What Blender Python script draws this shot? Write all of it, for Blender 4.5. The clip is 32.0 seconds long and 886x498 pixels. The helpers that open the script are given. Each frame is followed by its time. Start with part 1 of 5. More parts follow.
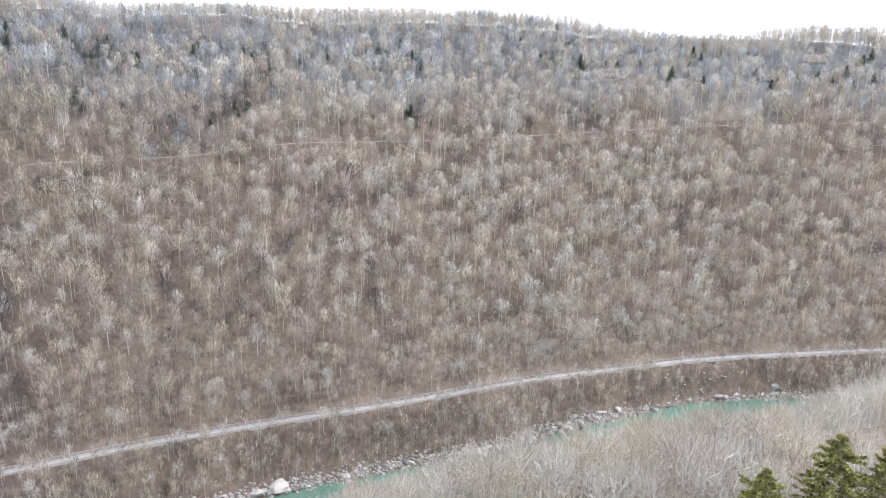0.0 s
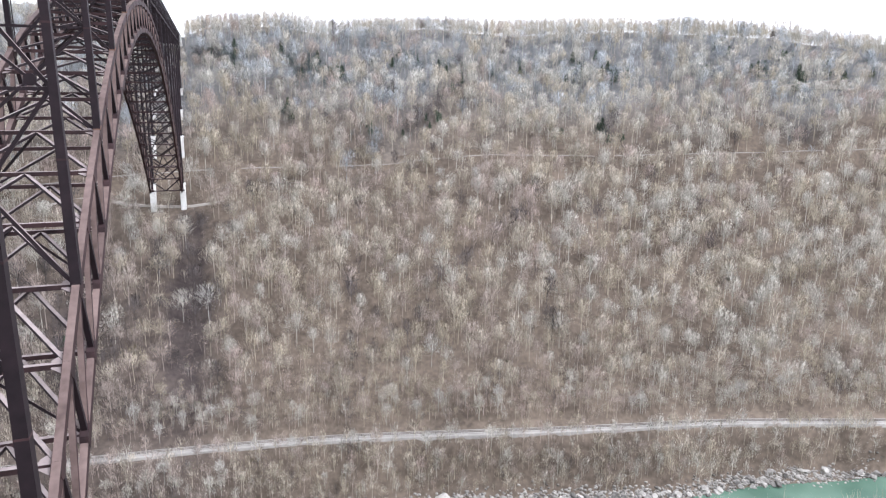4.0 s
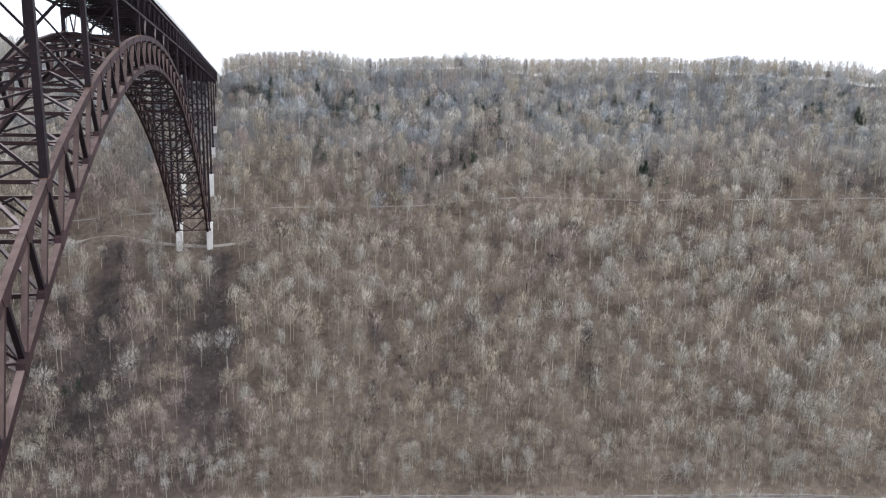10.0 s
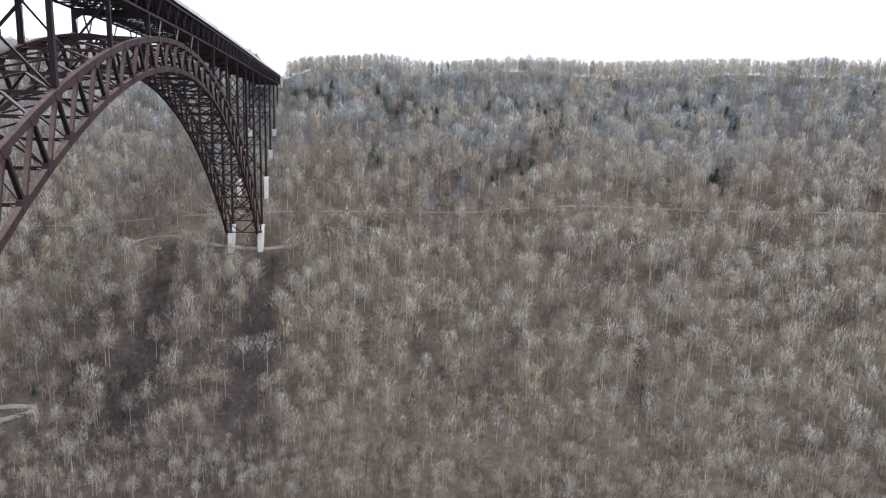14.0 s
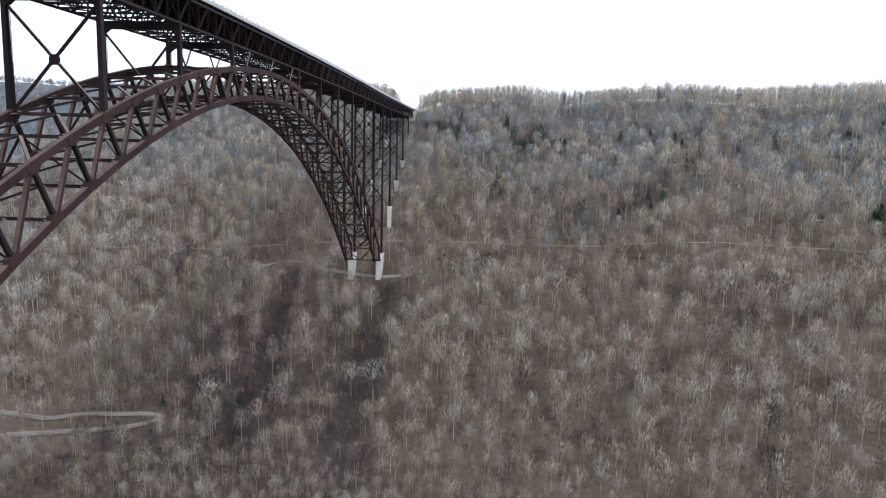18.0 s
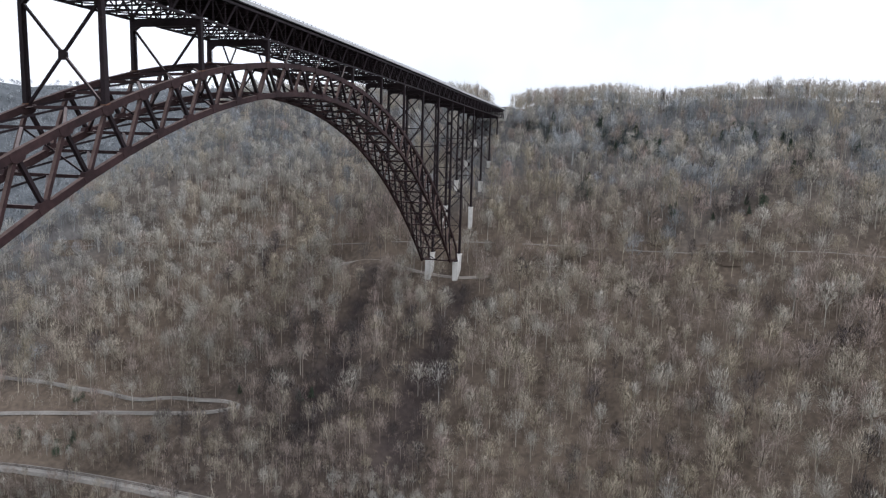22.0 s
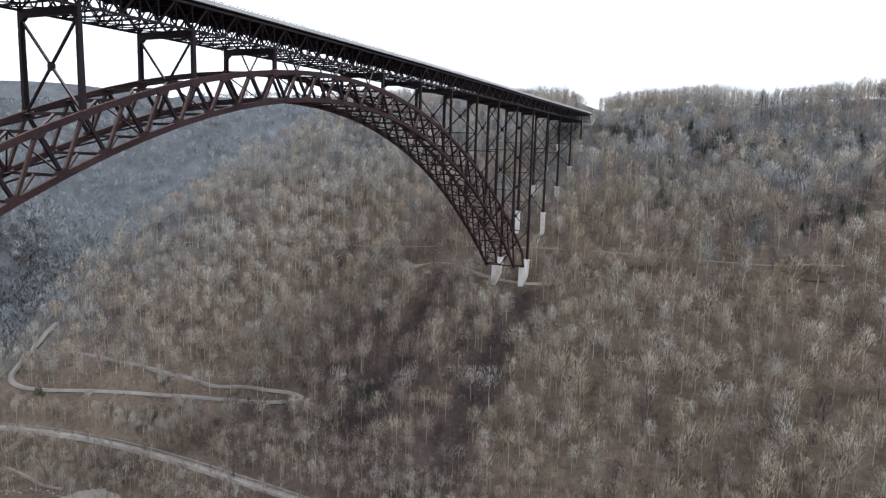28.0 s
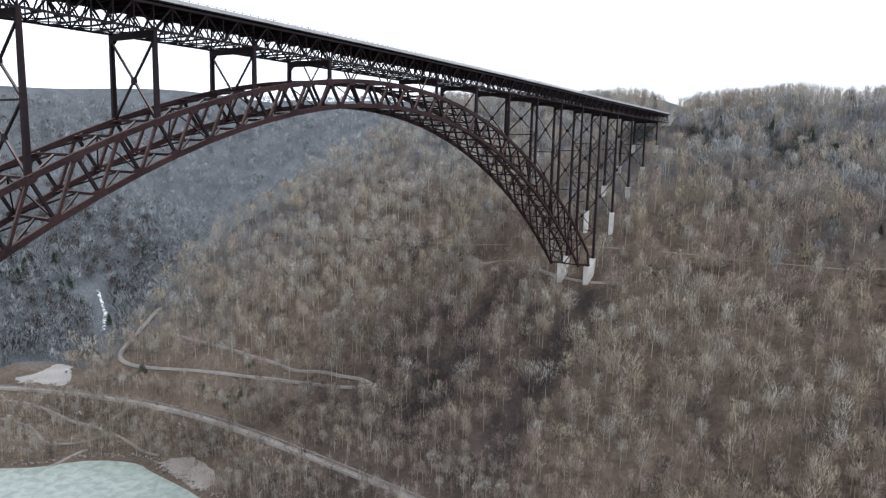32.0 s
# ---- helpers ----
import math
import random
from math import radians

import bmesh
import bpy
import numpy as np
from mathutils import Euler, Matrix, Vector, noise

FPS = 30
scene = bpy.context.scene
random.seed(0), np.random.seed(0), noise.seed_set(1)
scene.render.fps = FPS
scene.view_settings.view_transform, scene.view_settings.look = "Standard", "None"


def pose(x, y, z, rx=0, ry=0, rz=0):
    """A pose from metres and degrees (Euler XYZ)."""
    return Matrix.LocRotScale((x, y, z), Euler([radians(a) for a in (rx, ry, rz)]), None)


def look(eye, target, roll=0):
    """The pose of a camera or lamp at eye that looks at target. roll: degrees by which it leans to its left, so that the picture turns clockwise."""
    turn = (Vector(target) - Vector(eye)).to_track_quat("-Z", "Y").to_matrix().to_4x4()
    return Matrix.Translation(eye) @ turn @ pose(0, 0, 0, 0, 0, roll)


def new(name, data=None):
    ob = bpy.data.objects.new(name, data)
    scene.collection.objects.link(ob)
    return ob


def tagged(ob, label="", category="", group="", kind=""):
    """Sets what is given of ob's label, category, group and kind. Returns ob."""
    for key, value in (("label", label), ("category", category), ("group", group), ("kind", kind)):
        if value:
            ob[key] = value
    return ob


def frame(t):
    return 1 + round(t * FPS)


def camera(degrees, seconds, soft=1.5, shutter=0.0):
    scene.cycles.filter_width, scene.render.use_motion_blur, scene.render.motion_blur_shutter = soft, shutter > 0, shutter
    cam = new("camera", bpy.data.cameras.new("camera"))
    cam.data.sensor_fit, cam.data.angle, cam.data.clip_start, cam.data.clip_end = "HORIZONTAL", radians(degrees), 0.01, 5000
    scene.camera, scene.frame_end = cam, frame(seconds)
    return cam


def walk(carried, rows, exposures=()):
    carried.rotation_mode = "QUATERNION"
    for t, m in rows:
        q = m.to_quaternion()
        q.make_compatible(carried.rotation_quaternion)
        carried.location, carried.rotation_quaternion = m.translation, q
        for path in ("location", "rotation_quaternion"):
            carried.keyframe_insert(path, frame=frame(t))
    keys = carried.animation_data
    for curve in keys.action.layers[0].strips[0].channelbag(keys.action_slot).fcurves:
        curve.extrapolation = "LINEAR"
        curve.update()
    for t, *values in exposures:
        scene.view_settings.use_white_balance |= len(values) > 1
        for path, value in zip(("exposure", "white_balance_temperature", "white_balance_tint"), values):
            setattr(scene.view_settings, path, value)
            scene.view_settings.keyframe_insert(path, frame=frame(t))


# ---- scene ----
cam = camera(65.71, 32.0, soft=1.25)
walk(cam, [
    (0.0, look((24.66, -309.67, 222.96), (79.35, -229.86, 197.69), 1.25)),
    (0.5, look((25.55, -307.94, 223.12), (75.78, -225.29, 197.68), 1.12)),
    (1.0, look((26.39, -306.31, 223.14), (71.47, -220.80, 197.54), 1.04)),
    (1.5, look((27.27, -304.78, 223.13), (69.56, -217.85, 197.54), 1.02)),
    (2.0, look((28.02, -303.32, 223.12), (67.88, -215.24, 197.56), 0.98)),
    (2.5, look((28.63, -301.81, 223.15), (65.79, -212.57, 197.57), 0.99)),
    (3.0, look((29.23, -300.50, 223.15), (63.75, -210.12, 197.88), 0.99)),
    (3.5, look((29.99, -299.09, 223.25), (62.36, -207.66, 198.91), 1.02)),
    (4.0, look((30.80, -297.50, 223.57), (62.26, -205.75, 199.26), 1.08)),
    (4.5, look((31.16, -295.78, 224.02), (62.63, -203.87, 200.33), 1.16)),
    (6.5, look((33.84, -289.18, 223.92), (63.15, -195.49, 204.86), 1.21)),
    (7.0, look((34.92, -287.44, 223.70), (63.54, -193.54, 204.64), 1.17)),
    (7.5, look((36.02, -285.60, 223.49), (64.08, -191.53, 204.42), 1.15)),
    (8.0, look((37.07, -283.83, 223.46), (64.70, -189.63, 204.40), 1.21)),
    (8.5, look((38.29, -282.13, 223.61), (65.30, -187.76, 204.52), 1.27)),
    (9.0, look((39.91, -280.39, 223.71), (66.32, -185.85, 204.62), 1.34)),
    (9.5, look((42.23, -278.51, 224.16), (68.39, -183.92, 205.00), 1.38)),
    (10.0, look((44.70, -276.64, 224.69), (70.71, -182.01, 205.50), 1.49)),
    (10.5, look((47.09, -274.92, 225.14), (72.66, -180.18, 205.92), 1.58)),
    (11.0, look((49.59, -273.18, 225.51), (74.13, -178.16, 206.27), 1.66)),
    (11.5, look((52.29, -271.66, 225.80), (75.06, -176.21, 206.57), 1.63)),
    (12.0, look((55.14, -270.31, 225.85), (75.80, -174.36, 206.69), 1.62)),
    (12.5, look((57.95, -268.98, 225.69), (76.67, -172.63, 206.57), 1.67)),
    (13.0, look((60.97, -267.65, 225.45), (78.19, -171.00, 206.42), 1.69)),
    (13.5, look((64.35, -266.18, 225.46), (80.30, -169.31, 206.42), 1.75)),
    (15.5, look((78.04, -261.25, 224.86), (88.31, -163.59, 205.99), 1.67)),
    (16.0, look((81.26, -260.13, 224.53), (88.07, -162.17, 205.64), 1.62)),
    (16.5, look((84.51, -258.87, 224.26), (87.42, -160.60, 205.98), 1.60)),
    (17.0, look((87.89, -257.64, 223.86), (87.25, -159.13, 206.66), 1.60)),
    (17.5, look((91.34, -256.63, 223.28), (87.41, -157.95, 207.57), 1.47)),
    (18.0, look((94.70, -255.34, 222.91), (87.60, -156.68, 208.18), 1.47)),
    (18.5, look((98.08, -254.04, 222.78), (88.08, -155.62, 208.14), 1.43)),
    (19.0, look((101.38, -252.87, 222.70), (88.62, -154.78, 208.01), 1.38)),
    (19.5, look((104.61, -251.13, 222.24), (89.30, -153.40, 207.55), 1.48)),
    (20.0, look((107.68, -249.25, 221.73), (90.37, -151.86, 207.05), 1.48)),
    (20.5, look((110.69, -247.56, 221.28), (92.12, -150.40, 206.64), 1.51)),
    (21.0, look((113.74, -246.11, 221.01), (94.13, -149.14, 206.41), 1.57)),
    (21.5, look((116.95, -244.67, 221.01), (95.57, -148.08, 206.35), 1.62)),
    (22.0, look((120.32, -243.01, 221.36), (96.85, -146.93, 206.59), 1.57)),
    (22.5, look((123.75, -241.26, 221.95), (98.93, -145.54, 207.07), 1.53)),
    (23.0, look((127.06, -239.54, 222.53), (100.86, -144.20, 207.53), 1.53)),
    (23.5, look((130.19, -237.77, 222.67), (102.36, -142.90, 207.65), 1.50)),
    (24.0, look((133.33, -236.11, 222.63), (103.98, -141.69, 207.69), 1.45)),
    (24.5, look((136.61, -234.55, 222.52), (105.96, -140.53, 207.66), 1.52)),
    (25.0, look((140.04, -233.17, 222.43), (107.93, -139.62, 207.71), 1.55)),
    (25.5, look((143.58, -232.12, 222.30), (109.86, -139.13, 207.62), 1.52)),
    (27.5, look((158.13, -229.87, 221.60), (119.10, -138.95, 207.09), 1.55)),
    (28.0, look((161.79, -229.96, 221.57), (121.10, -139.76, 207.14), 1.55)),
    (28.5, look((165.31, -230.49, 221.61), (122.84, -141.12, 207.16), 1.56)),
    (29.0, look((168.82, -231.06, 221.75), (124.63, -142.52, 207.30), 1.52)),
    (29.5, look((172.31, -231.78, 221.82), (126.46, -144.09, 207.37), 1.53)),
    (30.0, look((175.83, -232.61, 221.84), (128.45, -145.74, 207.39), 1.52)),
    (30.5, look((179.34, -233.65, 221.77), (130.51, -147.59, 207.31), 1.48)),
    (31.0, look((182.66, -234.84, 221.67), (132.88, -149.33, 207.22), 1.50)),
    (31.5, look((186.16, -236.09, 221.71), (135.01, -151.40, 207.21), 1.47)),
    (32.0, look((189.73, -237.19, 221.99), (136.80, -153.61, 207.39), 1.40)),
], exposures=[(0, 1.19, 5780, 13), (3, 1.26, 5780, 13), (4.5, 1.2, 5780, 12.5), (6.5, 0.65, 5820, 11.5), (9, 0.54, 5820, 11.5), (13, 0.45, 5780, 11.5), (16, 0.45, 5780, 11.5), (17, 0.42, 5800, 11.5), (19, -0.15, 5840, 11.5), (23, -0.09, 5860, 11.5), (28, -0.01, 5860, 11.5), (32, -0.01, 5860, 11.5)])

# ---------------------------------------------------------------- sky and sun
SUN_HIGH, SUN_TURN = 48.0, 118.0  # degrees above the horizon; clockwise from +y


def make_sky():
    w = bpy.data.worlds.new("overcast_sky")
    scene.world = w
    w.use_nodes = True
    n, l = w.node_tree.nodes, w.node_tree.links
    bg = n["Background"]
    sky = n.new("ShaderNodeTexSky")
    sky.sky_type, sky.sun_disc = "NISHITA", False
    sky.sun_elevation, sky.sun_rotation = radians(SUN_HIGH), radians(SUN_TURN)
    scaled = n.new("ShaderNodeVectorMath")
    scaled.operation = "SCALE"
    scaled.inputs["Scale"].default_value = 0.10
    l.new(sky.outputs[0], scaled.inputs[0])
    co = n.new("ShaderNodeTexCoord")
    cloud = n.new("ShaderNodeTexNoise")
    cloud.inputs["Scale"].default_value, cloud.inputs["Detail"].default_value = 2.2, 5
    l.new(co.outputs["Generated"], cloud.inputs["Vector"])
    cover = n.new("ShaderNodeValToRGB")
    cover.color_ramp.elements[0].position, cover.color_ramp.elements[1].position = 0.30, 0.44
    cover.color_ramp.elements[0].color, cover.color_ramp.elements[1].color = (0.72, 0.72, 0.72, 1), (1, 1, 1, 1)
    l.new(cloud.outputs["Fac"], cover.inputs["Fac"])
    mix = n.new("ShaderNodeMix")
    mix.data_type = "RGBA"
    mix.inputs["B"].default_value = (1.22, 1.22, 1.24, 1)
    l.new(cover.outputs["Color"], mix.inputs["Factor"])
    l.new(scaled.outputs[0], mix.inputs["A"])
    l.new(mix.outputs["Result"], bg.inputs["Color"])
    bg.inputs["Strength"].default_value = 1.0


make_sky()
sun = new("sun", bpy.data.lights.new("sun", "SUN"))
sun.data.energy, sun.data.angle, sun.data.color = 1.3, radians(12), (1.0, 0.97, 0.93)
a, e = radians(SUN_TURN), radians(SUN_HIGH)
sun.matrix_world = look((math.sin(a) * math.cos(e) * 900, math.cos(a) * math.cos(e) * 900, math.sin(e) * 900), (0, 0, 0))

# ---------------------------------------------------------------- materials
def shader(name, rough=0.9, metal=0.0):
    m = bpy.data.materials.new(name)
    m.use_nodes = True
    b = m.node_tree.nodes["Principled BSDF"]
    b.inputs["Roughness"].default_value = rough
    b.inputs["Metallic"].default_value = metal
    b.inputs["Specular IOR Level"].default_value = 0.25 if rough > 0.54 else 0.45
    return m, m.node_tree, b


def mottled(name, dark, light, fine, broad, rough=0.9, bump=0.0, metal=0.0, spread=(0.3, 0.7), each=0.0, own_by="island", grain=0.45):
    """A surface that varies at two scales between two colours; each: variation from piece to piece."""
    m, t, b = shader(name, rough, metal)
    n, l = t.nodes, t.links
    co = n.new("ShaderNodeNewGeometry")
    a = n.new("ShaderNodeTexNoise")
    a.inputs["Scale"].default_value = fine
    a.inputs["Detail"].default_value = 4
    c = n.new("ShaderNodeTexNoise")
    c.inputs["Scale"].default_value = broad
    c.inputs["Detail"].default_value = 3
    for k in (a, c):
        l.new(co.outputs["Position"], k.inputs["Vector"])
    mix = n.new("ShaderNodeMath")
    mix.operation = "MULTIPLY_ADD"
    mix.inputs[1].default_value = grain
    l.new(a.outputs["Fac"], mix.inputs[0])
    half = n.new("ShaderNodeMath")
    half.operation = "MULTIPLY"
    half.inputs[1].default_value = 1 - grain
    l.new(c.outputs["Fac"], half.inputs[0])
    l.new(half.outputs[0], mix.inputs[2])
    last = mix
    if each:
        own = n.new("ShaderNodeMath")
        own.operation = "MULTIPLY_ADD"
        own.inputs[1].default_value = each
        if own_by == "island":
            l.new(co.outputs["Random Per Island"], own.inputs[0])
        elif own_by == "tree":
            at = n.new("ShaderNodeAttribute")
            at.attribute_name = "own"
            l.new(at.outputs["Fac"], own.inputs[0])
        else:
            l.new(n.new("ShaderNodeObjectInfo").outputs["Random"], own.inputs[0])
        l.new(last.outputs[0], own.inputs[2])
        sub = n.new("ShaderNodeMath")
        sub.operation = "SUBTRACT"
        sub.inputs[1].default_value = each / 2
        l.new(own.outputs[0], sub.inputs[0])
        last = sub
    r = n.new("ShaderNodeValToRGB")
    r.color_ramp.elements[0].position, r.color_ramp.elements[1].position = spread
    r.color_ramp.elements[0].color = (*dark, 1)
    r.color_ramp.elements[1].color = (*light, 1)
    l.new(last.outputs[0], r.inputs["Fac"])
    l.new(r.outputs["Color"], b.inputs["Base Color"])
    if bump:
        u = n.new("ShaderNodeBump")
        u.inputs["Strength"].default_value = bump
        u.inputs["Distance"].default_value = 0.3
        l.new(a.outputs["Fac"], u.inputs["Height"])
        l.new(u.outputs["Normal"], b.inputs["Normal"])
    return m


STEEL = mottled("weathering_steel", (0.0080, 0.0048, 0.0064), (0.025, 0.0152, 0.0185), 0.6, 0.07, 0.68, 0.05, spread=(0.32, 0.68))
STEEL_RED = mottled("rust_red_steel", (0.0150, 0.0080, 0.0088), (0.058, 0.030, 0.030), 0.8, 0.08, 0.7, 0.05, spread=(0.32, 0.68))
# upper faces of members: dust and the sky's light put into the colour
STEEL_LIT_DUST = mottled("skylit_dusty_steel_top", (0.15, 0.12, 0.114), (0.33, 0.275, 0.26), 0.7, 0.09, 0.85, 0.05)
CHORD_LIT_DUST = mottled("skylit_dusty_rust_top", (0.072, 0.048, 0.042), (0.19, 0.135, 0.120), 0.7, 0.09, 0.85, 0.05)
RUST = mottled("orange_rusted_steel", (0.10, 0.052, 0.035), (0.26, 0.150, 0.100), 1.2, 0.2, 0.8, 0.1)
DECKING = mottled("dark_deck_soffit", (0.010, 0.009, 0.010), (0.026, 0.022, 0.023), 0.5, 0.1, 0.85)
CONCRETE = mottled("pale_concrete", (0.50, 0.485, 0.45), (0.82, 0.80, 0.76), 0.7, 0.12, 0.9, 0.1)
PARAPET = mottled("grey_concrete", (0.40, 0.40, 0.40), (0.62, 0.62, 0.61), 0.9, 0.1, 0.9)
ASPHALT = mottled("asphalt", (0.04, 0.04, 0.04), (0.07, 0.07, 0.068), 2.0, 0.1, 0.9)
# blue-grey barks: haze up the valley is put into the colour
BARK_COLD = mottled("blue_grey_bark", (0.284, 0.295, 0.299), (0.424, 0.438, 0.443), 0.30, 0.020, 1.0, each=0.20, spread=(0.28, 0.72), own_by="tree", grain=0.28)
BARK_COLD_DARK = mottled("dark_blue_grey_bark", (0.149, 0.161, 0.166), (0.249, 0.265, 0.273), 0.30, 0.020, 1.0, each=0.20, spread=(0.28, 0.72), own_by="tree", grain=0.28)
BARK_HAZE = mottled("hazed_far_bark", (0.238, 0.254, 0.264), (0.365, 0.387, 0.400), 0.10, 0.012, 1.0, each=0.20, spread=(0.28, 0.72), own_by="tree", grain=0.28)
GRAVEL = mottled("pale_gravel", (0.16, 0.147, 0.132), (0.32, 0.298, 0.268), 0.8, 0.06, 1.0, 0.3)
PALE_GRAVEL = mottled("pale_car_park_gravel", (0.24, 0.226, 0.208), (0.42, 0.40, 0.37), 0.8, 0.06, 1.0, 0.3)
SAND = mottled("river_sand", (0.20, 0.178, 0.155), (0.36, 0.325, 0.285), 0.5, 0.05, 1.0, 0.2)
ROCK = mottled("sandstone", (0.11, 0.10, 0.09), (0.36, 0.335, 0.30), 0.5, 0.1, 0.95, 0.5, each=0.3)
BOULDER = mottled("boulder_sandstone", (0.10, 0.092, 0.083), (0.37, 0.345, 0.31), 0.6, 0.15, 0.95, 0.6, each=0.45, own_by="object")
BARK_GREY = mottled("grey_bark", (0.309, 0.288, 0.246), (0.517, 0.482, 0.413), 0.30, 0.030, 1.0, each=0.20, spread=(0.28, 0.72), own_by="tree", grain=0.28)
BARK_TAN = mottled("tan_bark", (0.292, 0.257, 0.201), (0.493, 0.432, 0.345), 0.30, 0.030, 1.0, each=0.20, spread=(0.28, 0.72), own_by="tree", grain=0.28)
BARK_BROWN = mottled("brown_bark", (0.242, 0.199, 0.168), (0.418, 0.346, 0.295), 0.30, 0.030, 1.0, each=0.20, spread=(0.28, 0.72), own_by="tree", grain=0.28)
BARK_PALE = mottled("pale_bark", (0.311, 0.297, 0.265), (0.501, 0.477, 0.426), 0.30, 0.030, 1.0, each=0.20, spread=(0.28, 0.72), own_by="tree", grain=0.28)
BARK_OLIVE = mottled("olive_tan_bark", (0.286, 0.247, 0.182), (0.469, 0.407, 0.307), 0.30, 0.030, 1.0, each=0.20, spread=(0.28, 0.72), own_by="tree", grain=0.28)
BARK_PINK = mottled("pinkish_brown_bark", (0.288, 0.229, 0.196), (0.475, 0.380, 0.328), 0.30, 0.030, 1.0, each=0.20, spread=(0.28, 0.72), own_by="tree", grain=0.28)
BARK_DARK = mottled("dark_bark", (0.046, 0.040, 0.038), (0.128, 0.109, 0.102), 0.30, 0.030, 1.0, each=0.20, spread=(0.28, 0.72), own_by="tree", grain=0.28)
NEEDLE = mottled("pine_needles", (0.030, 0.048, 0.032), (0.085, 0.118, 0.075), 0.5, 0.05, 0.8, each=0.4)
NEEDLE_DULL = mottled("dull_evergreen_leaves", (0.034, 0.048, 0.044), (0.088, 0.112, 0.098), 0.4, 0.05, 0.8, each=0.26, own_by="tree")
NEEDLE_SUN = mottled("yellow_green_needles", (0.078, 0.088, 0.026), (0.255, 0.245, 0.078), 0.6, 0.1, 0.8, each=0.4)
RAIL_STEEL = mottled("rail_steel", (0.10, 0.08, 0.07), (0.20, 0.17, 0.15), 1.0, 0.1, 0.6, metal=0.5)
BLOCK = mottled("rim_sandstone_block", (0.26, 0.23, 0.20), (0.60, 0.56, 0.50), 0.5, 0.1, 0.95, 0.5, each=0.2)
FOAM = mottled("white_water", (0.07, 0.075, 0.075), (0.86, 0.88, 0.88), 0.35, 0.2, 0.5, 0.4, spread=(0.44, 0.56))
CAR_WHITE = mottled("white_car_paint", (0.70, 0.70, 0.70), (0.80, 0.80, 0.80), 1.0, 0.2, 0.3)
CAR_BLUE = mottled("blue_car_paint", (0.05, 0.07, 0.16), (0.07, 0.09, 0.20), 1.0, 0.2, 0.3)
CAR_GLASS = mottled("dark_car_glass", (0.015, 0.016, 0.018), (0.03, 0.03, 0.034), 1.0, 0.2, 0.1)
TYRE = mottled("black_tyre", (0.015, 0.015, 0.015), (0.03, 0.03, 0.03), 2.0, 0.5, 0.9)
TIMBER = mottled("dark_tie_timber", (0.05, 0.042, 0.036), (0.12, 0.10, 0.085), 1.0, 0.1, 0.95)


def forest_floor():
    """Leaf litter: blue-grey haze put in towards the side valley, darker in the hollows."""
    m, t, b = shader("forest_floor", 1.0)
    n, l = t.nodes, t.links
    co = n.new("ShaderNodeNewGeometry")
    fine, broad = n.new("ShaderNodeTexNoise"), n.new("ShaderNodeTexNoise")
    fine.inputs["Scale"].default_value, fine.inputs["Detail"].default_value = 0.32, 5
    broad.inputs["Scale"].default_value, broad.inputs["Detail"].default_value = 0.03, 4
    add = n.new("ShaderNodeMath")
    add.operation = "ADD"
    for k in (fine, broad):
        l.new(co.outputs["Position"], k.inputs["Vector"])
    l.new(fine.outputs["Fac"], add.inputs[0])
    l.new(broad.outputs["Fac"], add.inputs[1])
    half = n.new("ShaderNodeMath")
    half.operation = "MULTIPLY"
    half.inputs[1].default_value = 0.5
    l.new(add.outputs[0], half.inputs[0])

    def ramp(dark, light):
        r = n.new("ShaderNodeValToRGB")
        r.color_ramp.elements[0].position, r.color_ramp.elements[1].position = 0.36, 0.64
        r.color_ramp.elements[0].color, r.color_ramp.elements[1].color = (*dark, 1), (*light, 1)
        l.new(half.outputs[0], r.inputs["Fac"])
        return r.outputs["Color"]

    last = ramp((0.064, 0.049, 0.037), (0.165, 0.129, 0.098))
    # the cold tone paints haze on the ground up the valley
    for field, colour in (("cold", ramp((0.085, 0.092, 0.098), (0.170, 0.182, 0.192))), ("darkened", ramp((0.026, 0.020, 0.019), (0.072, 0.056, 0.050)))):
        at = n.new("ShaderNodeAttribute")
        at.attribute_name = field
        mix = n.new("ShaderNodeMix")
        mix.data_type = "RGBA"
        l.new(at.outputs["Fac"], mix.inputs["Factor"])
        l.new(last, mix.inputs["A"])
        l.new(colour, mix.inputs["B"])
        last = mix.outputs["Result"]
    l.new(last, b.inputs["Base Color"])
    u = n.new("ShaderNodeBump")
    u.inputs["Strength"].default_value, u.inputs["Distance"].default_value = 0.6, 0.3
    l.new(fine.outputs["Fac"], u.inputs["Height"])
    l.new(u.outputs["Normal"], b.inputs["Normal"])
    return m


GROUND = forest_floor()


